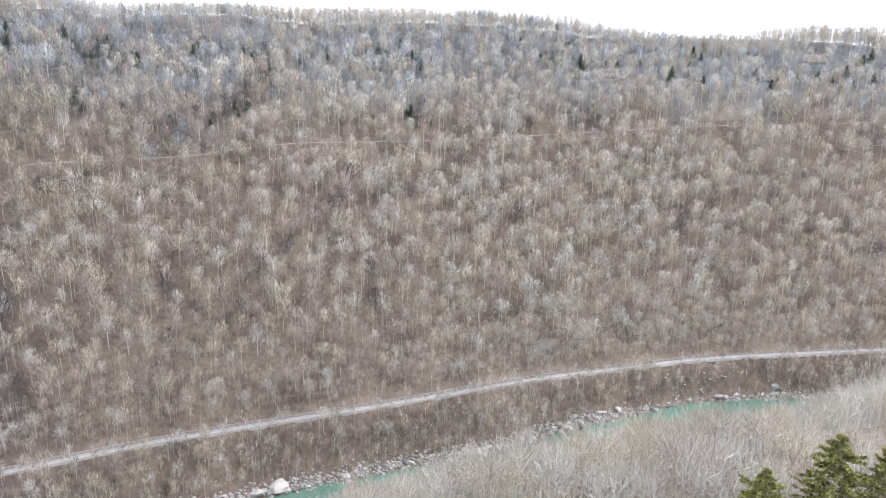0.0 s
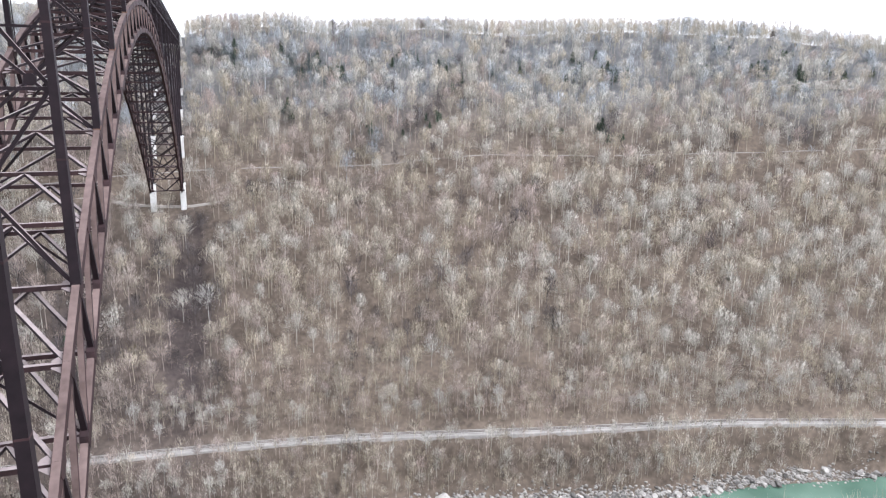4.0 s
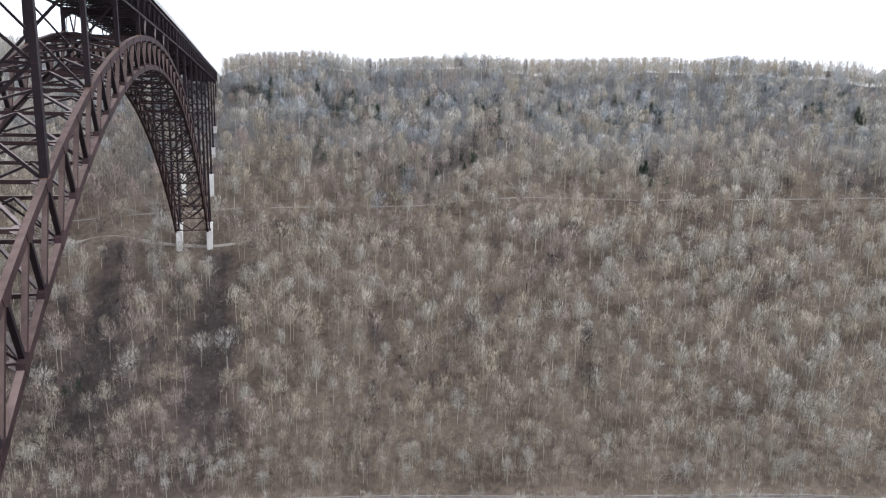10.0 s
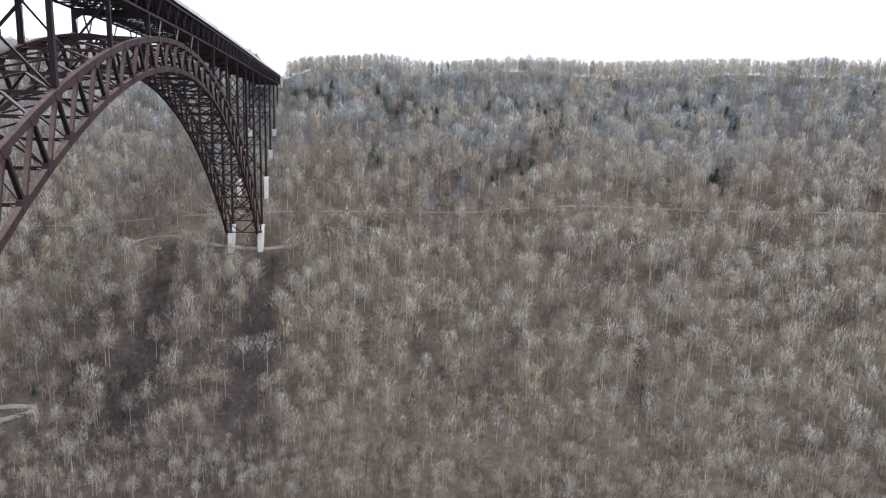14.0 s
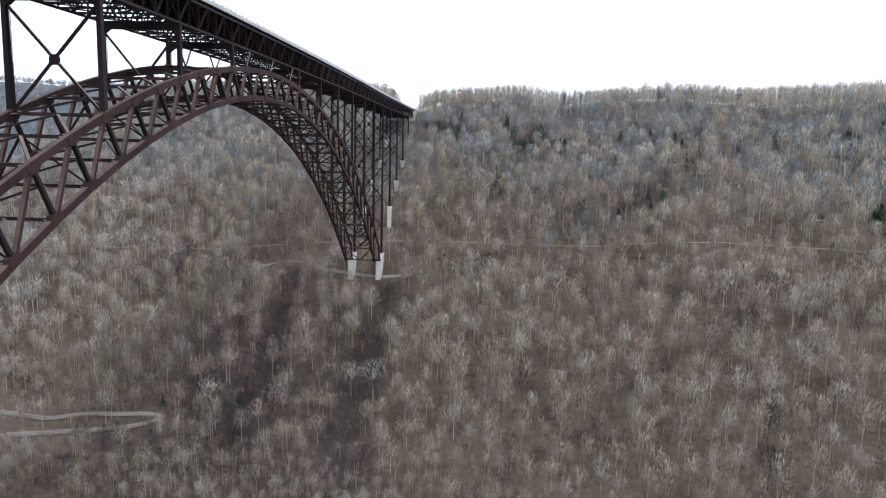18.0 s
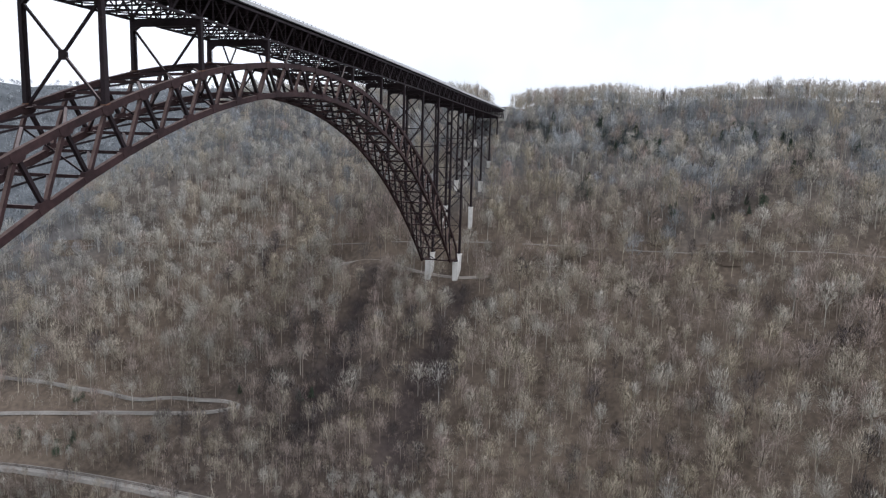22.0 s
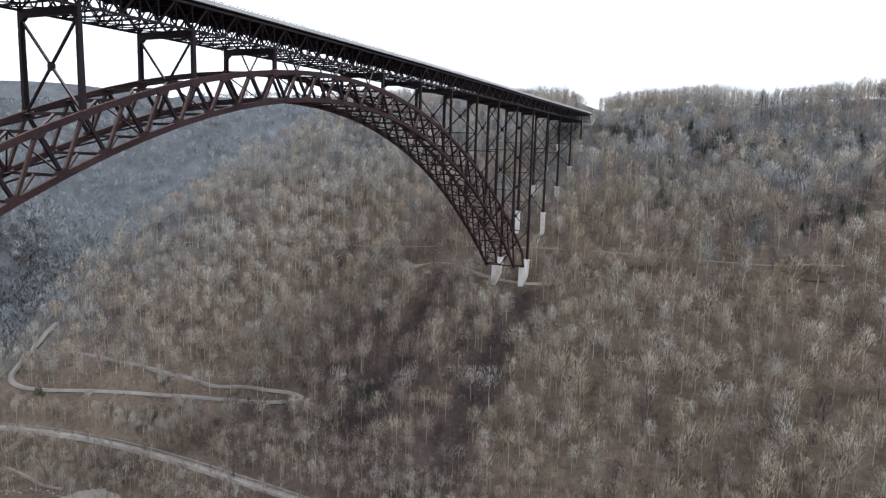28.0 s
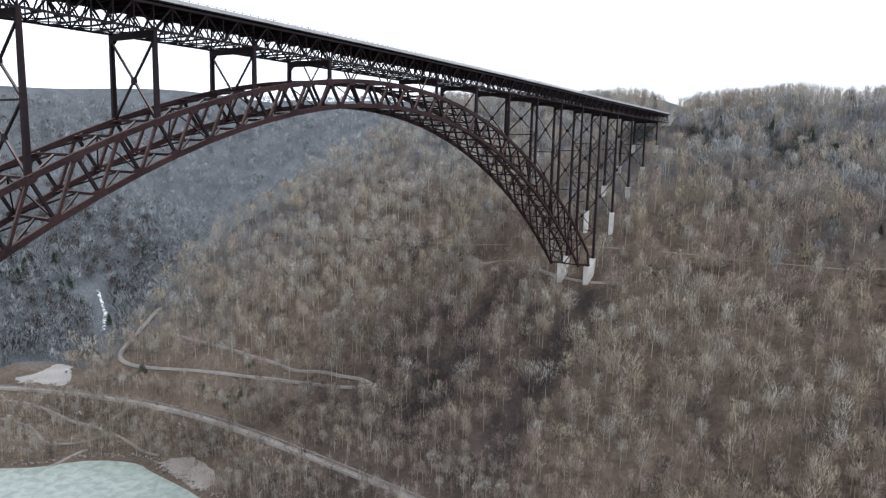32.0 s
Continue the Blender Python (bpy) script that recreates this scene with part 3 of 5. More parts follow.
def bents():
    for n in range(-8, 15):
        y = (n - 3) * BAY if -4 <= n <= 10 else math.copysign(259 + END_BAY * (abs(n - 3) - 7), n - 3)
        top = truss_low(y) - 0.2
        if n == 3:
            continue
        k = abs(n - 3)
        if k < 7:
            base = arch_top(y) + 0.3
        elif k == 7:
            base = 141.0
        else:
            base = PED_TOP[k + 3]
        h = top - base
        wide = min(1.9, 1.15 + h * 0.010)
        for s in (-1, 1):
            post = tapered_column("column", (s * HALF, y, base), (s * HALF, y, top), wide, 1.15, bridge)
            for i in range(1, int(h / 19) + 1):
                f = i * 19 / h
                w = wide + (1.15 - wide) * f
                band = [(s * HALF + a * (w * .42 + .03), y + b * (w * .5 + .03), base + i * 19 + c) for c in (-.14, .14) for a, b in ((-1, -1), (1, -1), (1, 1), (-1, 1))]
                child("splice_plate", mesh_of("splice_plate", band, [(3, 2, 1, 0), (4, 5, 6, 7), (0, 1, 5, 4), (1, 2, 6, 5), (2, 3, 7, 6), (3, 0, 4, 7)], STEEL_RED), post)
            if s < 0 and h > 5:
                side, steps = Joined(), int((h - 3) / .9)
                for o in (-.25, .25):
                    side.beam((-HALF + wide * .42 + .35, y + o, base + .2), (-HALF + .95, y + o, top - 2.6), .11, .11, (0, 1, 0))
                for i in range(1, steps):
                    f = i / steps
                    side.beam((-HALF + (wide * .42 + .35) * (1 - f) + .95 * f, y - .25, base + .2 + (h - 2.8) * f), (-HALF + (wide * .42 + .35) * (1 - f) + .95 * f, y + .25, base + .2 + (h - 2.8) * f), .06, .06)
                side.part("ladder", STEEL, bridge, "thin steel access ladder")
        # deep cap beam with haunches
        cap = [(-HALF - .5, top), (-HALF - .5, top - 2.6), (-HALF + .6, top - 2.9), (-HALF + 2.2, top - 1.7), (HALF - 2.2, top - 1.7), (HALF - .6, top - 2.9), (HALF + .5, top - 2.6), (HALF + .5, top)]
        v = [(x, y + o, z) for o in (-.55, .55) for x, z in cap]
        f = [(i, (i + 1) % 8, (i + 1) % 8 + 8, i + 8) for i in range(8)]
        f += [(7, 4, 3, 0), (0, 3, 2, 1), (7, 6, 5, 4), (8, 11, 12, 15), (8, 9, 10, 11), (12, 13, 14, 15)]
        child("cap_beam", mesh_of("cap_beam", v, f, STEEL), bridge)
        z1 = top - 2.6
        if h < 9:
            continue
        if h < 16:
            for s in (-1, 1):
                member("cross_brace", (s * (HALF - .6), y, z1), (s * 1.0, y, base + 0.6), 0.5, 0.5, STEEL, bridge)
            continue
        count = max(1, round((z1 - base) / 24.0))
        for i in range(count):
            za, zb = z1 - (z1 - base) * i / count, z1 - (z1 - base) * (i + 1) / count
            for s in (-1, 1):
                member("cross_brace", (s * (HALF - .5), y, za), (-s * (HALF - .5), y, zb + .3), 0.55, 0.55, STEEL, bridge)
            zm = (za + zb) / 2
            g = [(x, y + o, zm + z) for o in (-.32, .32) for x, z in ((-1.1, -.5), (-.5, -1.1), (.5, -1.1), (1.1, -.5), (1.1, .5), (.5, 1.1), (-.5, 1.1), (-1.1, .5))]
            child("gusset_plate", mesh_of("gusset_plate", g, [tuple(range(7, -1, -1)), tuple(range(8, 16))] + [(j, (j + 1) % 8, (j + 1) % 8 + 8, j + 8) for j in range(8)], STEEL), bridge)
            if i:
                member("bent_strut", (-HALF, y, za), (HALF, y, za), 0.5, 0.5, STEEL, bridge)


bents()


def crown_frames():
    for y in (-2 * PANEL, 0.0, 2 * PANEL):
        for s in (-1, 1):
            x, z, t = s * HALF, arch_top(y) + 0.4, truss_low(y)
            for o in (-1, 1):
                member("crown_brace", (x, y, z), (x, y + o * 4.5, t), 0.4, 0.4, STEEL, bridge)


crown_frames()


def deck_truss():
    ends = 259 + 5 * END_BAY
    stops = [-ends + i * END_BAY for i in range(5)] + [-259 + i * BAY for i in range(14)] + [259 + i * END_BAY for i in range(6)]
    webs, floor = Joined(), Joined()
    for a, b in zip(stops, stops[1:]):
        pa = [a + (b - a) * i / 6 for i in range(7)]
        near = -190 < a < 60
        for s in (-1, 1):
            x = s * HALF
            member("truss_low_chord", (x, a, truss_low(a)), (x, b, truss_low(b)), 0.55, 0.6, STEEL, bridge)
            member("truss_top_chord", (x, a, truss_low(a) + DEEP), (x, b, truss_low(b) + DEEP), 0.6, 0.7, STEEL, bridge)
            for i in range(6):
                y, y2 = pa[i], pa[i + 1]
                lo, hi = (x, y, truss_low(y)), (x, y, truss_low(y) + DEEP)
                lo2, hi2 = (x, y2, truss_low(y2)), (x, y2, truss_low(y2) + DEEP)
                diag = (lo, hi2) if i % 2 == 0 else (hi, lo2)
                if near:
                    member("truss_post", lo, hi, 0.32, 0.32, STEEL, bridge, section="i")
                    member("truss_diagonal", *diag, 0.38, 0.42, STEEL, bridge, section="i")
                else:
                    webs.beam(lo, hi, 0.32, 0.32)
                    webs.beam(*diag, 0.38, 0.42)
        for i in range(6):
            y, y2 = pa[i], pa[i + 1]
            zl, zh, zl2 = truss_low(y), truss_low(y) + DEEP, truss_low(y2)
            floor.beam((-HALF, y, zl), (HALF, y, zl), 0.35, 0.45)
            floor.beam((-HALF, y, zh - .6), (HALF, y, zh - .6), 0.45, 1.3)
            for s in (-1, 1):
                floor.beam((s * HALF, y, zh - 1.0), (s * HALF * .5, y, zl), 0.3, 0.3)
                floor.beam((0, y, zh - 1.0), (s * HALF * .5, y, zl), 0.3, 0.3)
                floor.beam((s * HALF, y, zl), (0, y2, zl2), 0.3, 0.3)
        for x in (-8.4, -6, -3.6, -1.2, 1.2, 3.6, 6, 8.4):
            floor.beam((x, a, truss_low(a) + DEEP + .35), (x, b, truss_low(b) + DEEP + .35), 0.3, 0.9)
    o = webs.part("truss_web", STEEL, bridge, "dark steel truss web members")
    o["kind"] = "stuff"
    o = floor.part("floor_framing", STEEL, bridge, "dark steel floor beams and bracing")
    o["kind"] = "stuff"
    for a, b in zip(stops, stops[1:]):
        za, zb = truss_low(a) + DEEP + .85, truss_low(b) + DEEP + .85
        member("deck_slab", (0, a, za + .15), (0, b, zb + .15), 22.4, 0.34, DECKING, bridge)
        for s in (-1, 1):
            wall = member("parapet", (s * 11.0, a, za + .85), (s * 11.0, b, zb + .85), 0.4, 1.05, PARAPET, bridge, label="pale grey concrete parapet")
            rail = member("guard_rail", (s * 11.0, a, za + 1.75), (s * 11.0, b, zb + 1.75), 0.12, 0.12, PARAPET, wall)
            rail.matrix_parent_inverse = wall.matrix_basis.inverted()
        posts = Joined()
        for s in (-1, 1):
            for i in range(int((b - a) / 3.1)):
                f = (i + .5) / int((b - a) / 3.1)
                posts.beam((s * 11.0, a + (b - a) * f, za + (zb - za) * f + 1.3), (s * 11.0, a + (b - a) * f, za + (zb - za) * f + 2.05), .16, .2)
        posts.part("rail_posts", PARAPET, bridge, "short posts of the guard rail")["kind"] = "stuff"
        member("road_surface", (0, a, za + .36), (0, b, zb + .36), 21.0, 0.06, ASPHALT, bridge)


deck_truss()


def prism(name, profile, x0, x1, mat, parent, label=""):
    """A solid with the given side profile (y, z), running from x0 to x1."""
    k = len(profile)
    v = [(x, y, z) for x in (x0, x1) for y, z in profile]
    bm = bmesh.new()
    bv = [bm.verts.new(p) for p in v]
    bm.faces.new(bv[:k])
    bm.faces.new(bv[k:][::-1])
    for i in range(k):
        bm.faces.new((bv[i], bv[i + k], bv[(i + 1) % k + k], bv[(i + 1) % k]))
    bmesh.ops.recalc_face_normals(bm, faces=bm.faces)
    bmesh.ops.triangulate(bm, faces=[f for f in bm.faces if len(f.verts) > 4])
    me = bpy.data.meshes.new(name)
    bm.to_mesh(me)
    bm.free()
    me.materials.append(mat)
    return child(name, me, parent, label)


# ---------------------------------------------------------------- roads, railway and tracks
def along(points, step=4.0):
    """A smooth line through plan points, sampled at even steps."""
    p = np.array(points, float)
    for _ in range(3):
        q = np.empty((2 * len(p) - 2, 2))
        q[0::2], q[1::2] = 0.75 * p[:-1] + 0.25 * p[1:], 0.25 * p[:-1] + 0.75 * p[1:]
        p = np.concatenate([p[:1], q, p[-1:]])
    s = np.r_[0, np.cumsum(np.hypot(*np.diff(p, axis=0).T))]
    t = np.arange(0, s[-1], step)
    return np.stack([np.interp(t, s, p[:, 0]), np.interp(t, s, p[:, 1])], -1)


def heights(line, lift, smooth=9):
    z = land(line[:, 0], line[:, 1])
    k = np.ones(smooth) / smooth
    return np.convolve(np.pad(z, smooth // 2, mode="edge"), k, mode="valid") + lift


def strip(name, line, z, across, mat, label, category, parent=None):
    """A ribbon with a cross-section given as (offset, height) pairs."""
    t = np.gradient(line, axis=0)
    t /= np.linalg.norm(t, axis=1)[:, None]
    side = np.stack([-t[:, 1], t[:, 0]], -1)
    v, f, k = [], [], len(across)
    for i in range(len(line)):
        for o, h in across:
            v.append((line[i, 0] + side[i, 0] * o, line[i, 1] + side[i, 1] * o, z[i] + h))
        if i:
            for j in range(k - 1):
                a = (i - 1) * k + j
                f.append((a, a + k, a + k + 1, a + 1))
    me = mesh_of(name, v, f, mat)
    if parent:
        return child(name, me, parent, label)
    return tagged(new(name, me), label, category, kind="structure")


RAIL = np.stack([np.arange(-700, 901, 4.0), rail_line(np.arange(-700, 901, 4.0))], -1)
RAIL_Z = np.full(len(RAIL), 25.0)
ROADS = {
    "upper": along([(-440, 190), (-342, 240), (-286, 260), (-200, 276), (-130, 282), (-58, 284), (12, 282), (66, 282), (116, 279), (190, 260), (257, 252), (300, 243), (401, 216), (419, 209), (536, 167), (665, 108), (791, 27), (870, -30)]),
    "pier": along([(-90, 262), (-60, 268), (-27, 256), (14, 247), (40, 252)]),
    "hairpin": along([(-352, 140), (-347, 115), (-342, 95), (-334, 87), (-320, 86), (-307, 88), (-264, 102), (-215, 115), (-160, 127), (-120, 132), (-108, 134), (-104, 137), (-108, 140), (-138, 141), (-170, 138), (-200, 136), (-239, 131), (-293, 128), (-318, 126)], 3.0),
    "landing": along([(-372, -6), (-353, 4), (-330, 10), (-316, 9), (-300, 5), (-289, 8), (-275, 21), (-269, 33), (-272, 37), (-285, 34), (-303, 28), (-311, 28), (-348, 23), (-372, 12)], 3.0),
    "beach": along([(-268, 38), (-249, 40), (-233, 38), (-215, 42)], 3.0),
}
ROAD_Z = {k: heights(v, 0.5, 21 if k == "upper" else 9) for k, v in ROADS.items()}
strip("railway", RAIL, RAIL_Z, [(-5.6, -1.2), (-4.2, 0.3), (-2.4, 0.4), (-1.8, 0.75), (1.8, 0.75), (2.4, 0.35), (2.9, 0.3), (4.4, -0.8)], GRAVEL, "pale gravel railway bench with a track along the river", "railway")
strip("road", ROADS["upper"], ROAD_Z["upper"], [(-1.3, -0.6), (-0.8, 0.1), (0.8, 0.1), (1.3, -0.1)], GRAVEL, "narrow pale road cut across the wooded slope", "road")
strip("ground_bench", ROADS["upper"], ROAD_Z["upper"], [(-9.0, -9.0), (-1.6, -0.4), (1.5, -0.15), (5.5, 5.0)], GROUND, "leaf-littered bench cut for the upper road", "ground")
strip("road", ROADS["pier"], ROAD_Z["pier"], [(-1.7, -1.2), (-0.6, 0.2), (0.6, 0.2), (1.7, 0.2)], SAND, "brown dirt track past the bridge piers", "road")
strip("road", ROADS["hairpin"], ROAD_Z["hairpin"], [(-2.4, -1.0), (-1.2, 0.3), (1.2, 0.3), (2.4, -1.0)], GRAVEL, "pale hairpin road on the lower slope", "road")
strip("road", ROADS["landing"], ROAD_Z["landing"], [(-1.7, -0.6), (-1.0, 0.25), (1.0, 0.25), (1.7, -0.6)], GRAVEL, "pale loop road at the river landing", "road")
strip("road", ROADS["beach"], ROAD_Z["beach"], [(-1.3, -0.4), (-0.8, 0.2), (0.8, 0.2), (1.3, -0.4)], SAND, "faint dirt path to the river beach", "road")


def railway_track():
    bed, steel = Joined(), Joined()
    for i in range(0, len(RAIL) - 1):
        if not -420 < RAIL[i, 0] < 860:
            continue
        a, b = Vector((*RAIL[i], 25.75)), Vector((*RAIL[i + 1], 25.75))
        d = (b - a).normalized()
        n = Vector((-d.y, d.x, 0))
        for k in range(4):
            c = a + (b - a) * (k / 4)
            bed.beam(c - n * 1.3, c + n * 1.3, 0.34, 0.22)
        for s in (-.72, .72):
            steel.beam(a + n * s + Vector((0, 0, .2)), b + n * s + Vector((0, 0, .2)), 0.12, 0.17)
    t = tagged(new("railway_track"), "dark railway track on pale ballast above the river", "railway track")
    bed.part("sleeper_bed", TIMBER, t, "dark timber ties")["kind"] = "stuff"
    steel.part("rail", RAIL_STEEL, t, "brown steel rails")


railway_track()


# ---------------------------------------------------------------- woods
def sliver(p, q, w, rng):
    d = q - p
    n = np.cross(d, rng.normal(size=3))
    n *= w / (np.linalg.norm(n) + 1e-9)
    return [p - n * .5, p + n * .5, q]


def bare_tree(seed, twigs, wide, limbs=9, spread=1.0, low=0.0, domed=False):
    """Corners and triangles of a leafless tree 1 m high times 18: trunk, limbs and twigs; returns trunk and crown apart."""
    rng = np.random.RandomState(seed)
    h = 18.0
    tv, tt, cv, ct = [], [], [], []
    sway = rng.normal(size=(3, 2)) * [[0, 0], [.25, .25], [.6, .6]]
    for (z, r), o in zip(((-1.5, .24), (h * .45, .16), (h * .86, .05)), sway):
        for k in range(3):
            a = k * 2.094 + .3
            tv.append((o[0] + r * math.cos(a), o[1] + r * math.sin(a), z))
    for s in (0, 3):
        for k in range(3):
            a, b = s + k, s + (k + 1) % 3
            tt += [(a, b, b + 3), (a, b + 3, a + 3)]
    c = np.array([sway[2, 0] * .7, sway[2, 1] * .7, h * (.62 - .14 * low)])
    rad = np.array([h * .26 * spread, h * .26 * spread, h * (.36 + .14 * low)])
    for k in range(limbs):
        z = h * rng.uniform(.32, .74)
        a = k * 2.4 + rng.uniform(-.4, .4)
        e = rng.uniform(.1, 1.2)
        tip = c + rad * np.array([math.cos(a) * math.cos(e), math.sin(a) * math.cos(e), math.sin(e)]) * rng.uniform(.8, 1.05)
        base = np.array([sway[1, 0], sway[1, 1], z])
        if tip[2] < z + 1:
            tip[2] = z + 1
        n1 = np.cross(tip - base, [0, 0, 1.0])
        n1 /= np.linalg.norm(n1)
        n2 = np.array([0, 0, 1.0])
        i = len(tv)
        r = .11 * rng.uniform(.7, 1.3)
        tv += [tuple(base + n1 * r), tuple(base - n1 * r * .6 + n2 * r), tuple(base - n1 * r * .6 - n2 * r), tuple(tip)]
        tt += [(i, i + 1, i + 3), (i + 1, i + 2, i + 3), (i + 2, i, i + 3)]
    lobes = rng.normal(size=(6, 3)) + [0, 0, .6]
    lobes /= np.linalg.norm(lobes, axis=1)[:, None]
    for k in range(twigs if domed else 0):
        # twigs lie in the skin of a lumpy dome
        u = rng.normal(size=3)
        u /= np.linalg.norm(u)
        if u[2] < -.25 - .5 * low:
            u[2] = -u[2]
        r = (.70 + .36 * max(0, (lobes @ u).max()) ** 3) * (rng.uniform(.82, 1.05) if rng.rand() < .8 else rng.uniform(.4, .8))
        p = c + rad * u * r + [0, 0, -.6]
        d = rng.normal(size=3) * .5 + u * .35 + [0, 0, .8]
        d *= rng.uniform(1.5, 3.3) / np.linalg.norm(d)
        broad = 1.0 if k % 3 else .45
        n = np.cross(d, u + rng.normal(size=3) * .22)
        n *= broad * wide * rng.uniform(.6, 1.4) / (np.linalg.norm(n) + 1e-9)
        i = len(cv)
        cv += [tuple(p - n * .5), tuple(p + n * .5), tuple(p + d)]
        ct.append((i, i + 1, i + 2))
    for k in range(0 if domed else twigs):
        u = rng.normal(size=3)
        u /= np.linalg.norm(u)
        u[2] = abs(u[2]) if rng.rand() < .7 - .4 * low else u[2]
        p = c + rad * u * rng.uniform(.35, .95) ** .8 + [0, 0, -.8]
        q = p + (rad * u * .20 + rng.normal(size=3) * .8 + [0, 0, rng.uniform(.2, 1.3)]) * rng.uniform(.8, 1.5)
        i = len(cv)
        cv += [tuple(x) for x in sliver(p, q, wide * rng.uniform(.6, 1.5), rng)]
        ct.append((i, i + 1, i + 2))
    return np.array(tv), np.array(tt), np.array(cv), np.array(ct)


def crowned_tree(seed, twigs, wide, spread=1.0, base=.36, limbs=4, reach=1.0):
    """A leafless forest tree, 18 m high: trunk, steep limbs and a rounded crown of fine rising twigs.
    Returns corners and triangles of the wood and of the crown, and the way that each corner faces."""
    rng = np.random.RandomState(seed)
    h = 18.0
    tv, tt, tn, cv, ct, cn = [], [], [], [], [], []
    lean = rng.normal(size=2) * .7
    for z, r, o in ((-2.0, .19, 0), (h * .5, .12, .4), (h * .90, .04, 1)):
        for k in range(3):
            a = k * 2.094 + .3
            tv.append((lean[0] * o + r * math.cos(a), lean[1] * o + r * math.sin(a), z))
            tn.append((math.cos(a), math.sin(a), .2))
    for s in (0, 3):
        for k in range(3):
            a, b = s + k, s + (k + 1) % 3
            tt += [(a, b, b + 3), (a, b + 3, a + 3)]
    low, top = h * base, h * rng.uniform(.97, 1.04)
    c = np.array([lean[0] * .8, lean[1] * .8, low + (top - low) * .46])
    rad = np.array([h * .26 * spread, h * .26 * spread, (top - low) * .54])
    for k in range(limbs):
        a, e = k * 2.4 + rng.uniform(-.4, .4), rng.uniform(.35, 1.1)
        tip = c + rad * np.array([math.cos(a) * math.cos(e), math.sin(a) * math.cos(e), math.sin(e)]) * .9
        foot = np.array([lean[0] * .4, lean[1] * .4, h * rng.uniform(.3, .55)])
        n1 = np.array([-math.sin(a), math.cos(a), 0])
        i, r = len(tv), .13 * rng.uniform(.7, 1.3)
        tv += [tuple(foot + n1 * r), tuple(foot - n1 * r), tuple(tip)]
        tn += [(math.cos(a) * .6, math.sin(a) * .6, .7)] * 3
        tt.append((i, i + 1, i + 2))
    lobes = rng.normal(size=(6, 3)) + [0, 0, .5]
    lobes /= np.linalg.norm(lobes, axis=1)[:, None]
    for k in range(twigs):
        u = rng.normal(size=3)
        u /= np.linalg.norm(u)
        if u[2] < -.6 or (u[2] < 0 and rng.rand() < .32):
            u[2] = -u[2]
        r = (.70 + .34 * max(0, (lobes @ u).max()) ** 3) * (rng.uniform(.74, 1.0) if rng.rand() < .66 else rng.uniform(.35, .78))
        p = c + rad * u * r
        d = u * .40 + rng.normal(size=3) * .24 + [0, 0, .62]
        d *= rng.uniform(1.2, 2.9) * reach / np.linalg.norm(d)
        p = p - d * .5
        n = np.cross(d, u + rng.normal(size=3) * .12)
        n *= wide * rng.uniform(.6, 1.4) / (np.linalg.norm(n) + 1e-9)
        face = u + rng.normal(size=3) * .16 + [0, 0, .06]
        corners = [p - n * .5, p + n * .5, p + d]
        if np.cross(corners[1] - corners[0], corners[2] - corners[0]) @ face < 0:
            corners = [corners[1], corners[0], corners[2]]
        i = len(cv)
        cv += [tuple(q) for q in corners]
        cn += [tuple(face / np.linalg.norm(face))] * 3
        ct.append((i, i + 1, i + 2))
    return np.array(tv), np.array(tt), np.array(cv), np.array(ct), np.array(tn), np.array(cn)


BARKS = [BARK_GREY, BARK_TAN, BARK_BROWN, BARK_PALE, BARK_DARK, BARK_OLIVE, BARK_PINK, BARK_COLD, BARK_COLD_DARK, BARK_HAZE, NEEDLE_DULL]


def slender_tree(seed):
    """A thin forest-edge tree: a straight trunk with steep, brushy twigs."""
    rng = np.random.RandomState(seed)
    tv, tt, _, _ = bare_tree(seed, 0, .1, 0)
    cv, ct = [], []
    for k in range(64):
        z = 18 * rng.uniform(.18, .86)
        a, r = rng.uniform(0, 6.28), 1.9 * rng.uniform(.2, 1) * (1.15 - z / 22)
        p = np.array([math.cos(a) * r, math.sin(a) * r, z])
        q = p + [math.cos(a) * .9 + rng.normal() * .4, math.sin(a) * .9 + rng.normal() * .4, rng.uniform(1.8, 4.2)]
        i = len(cv)
        cv += [tuple(x) for x in sliver(p, q, .13 * rng.uniform(.6, 1.5), rng)]
        ct.append((i, i + 1, i + 2))
    return tv, tt, np.array(cv), np.array(ct)


def scatter(x0, x1, y0, y1, gap, seed):
    rng = np.random.RandomState(seed)
    gx, gy = np.meshgrid(np.arange(x0, x1, gap), np.arange(y0, y1, gap))
    p = np.stack([gx.ravel(), gy.ravel()], -1) + rng.uniform(-.72, .72, (gx.size, 2)) * gap
    return p


def clear_of(p, line, reach, below=0.0):
    """Which points stand clear of a line, with a wider strip kept open on its low side (towards -y)."""
    keep = np.ones(len(p), bool)
    for i in range(0, len(line), 2):
        dx, dy = p[:, 0] - line[i, 0], p[:, 1] - line[i, 1]
        keep &= ~((np.abs(dx) < reach) & (dy < reach) & (dy > -reach - below))
    return keep


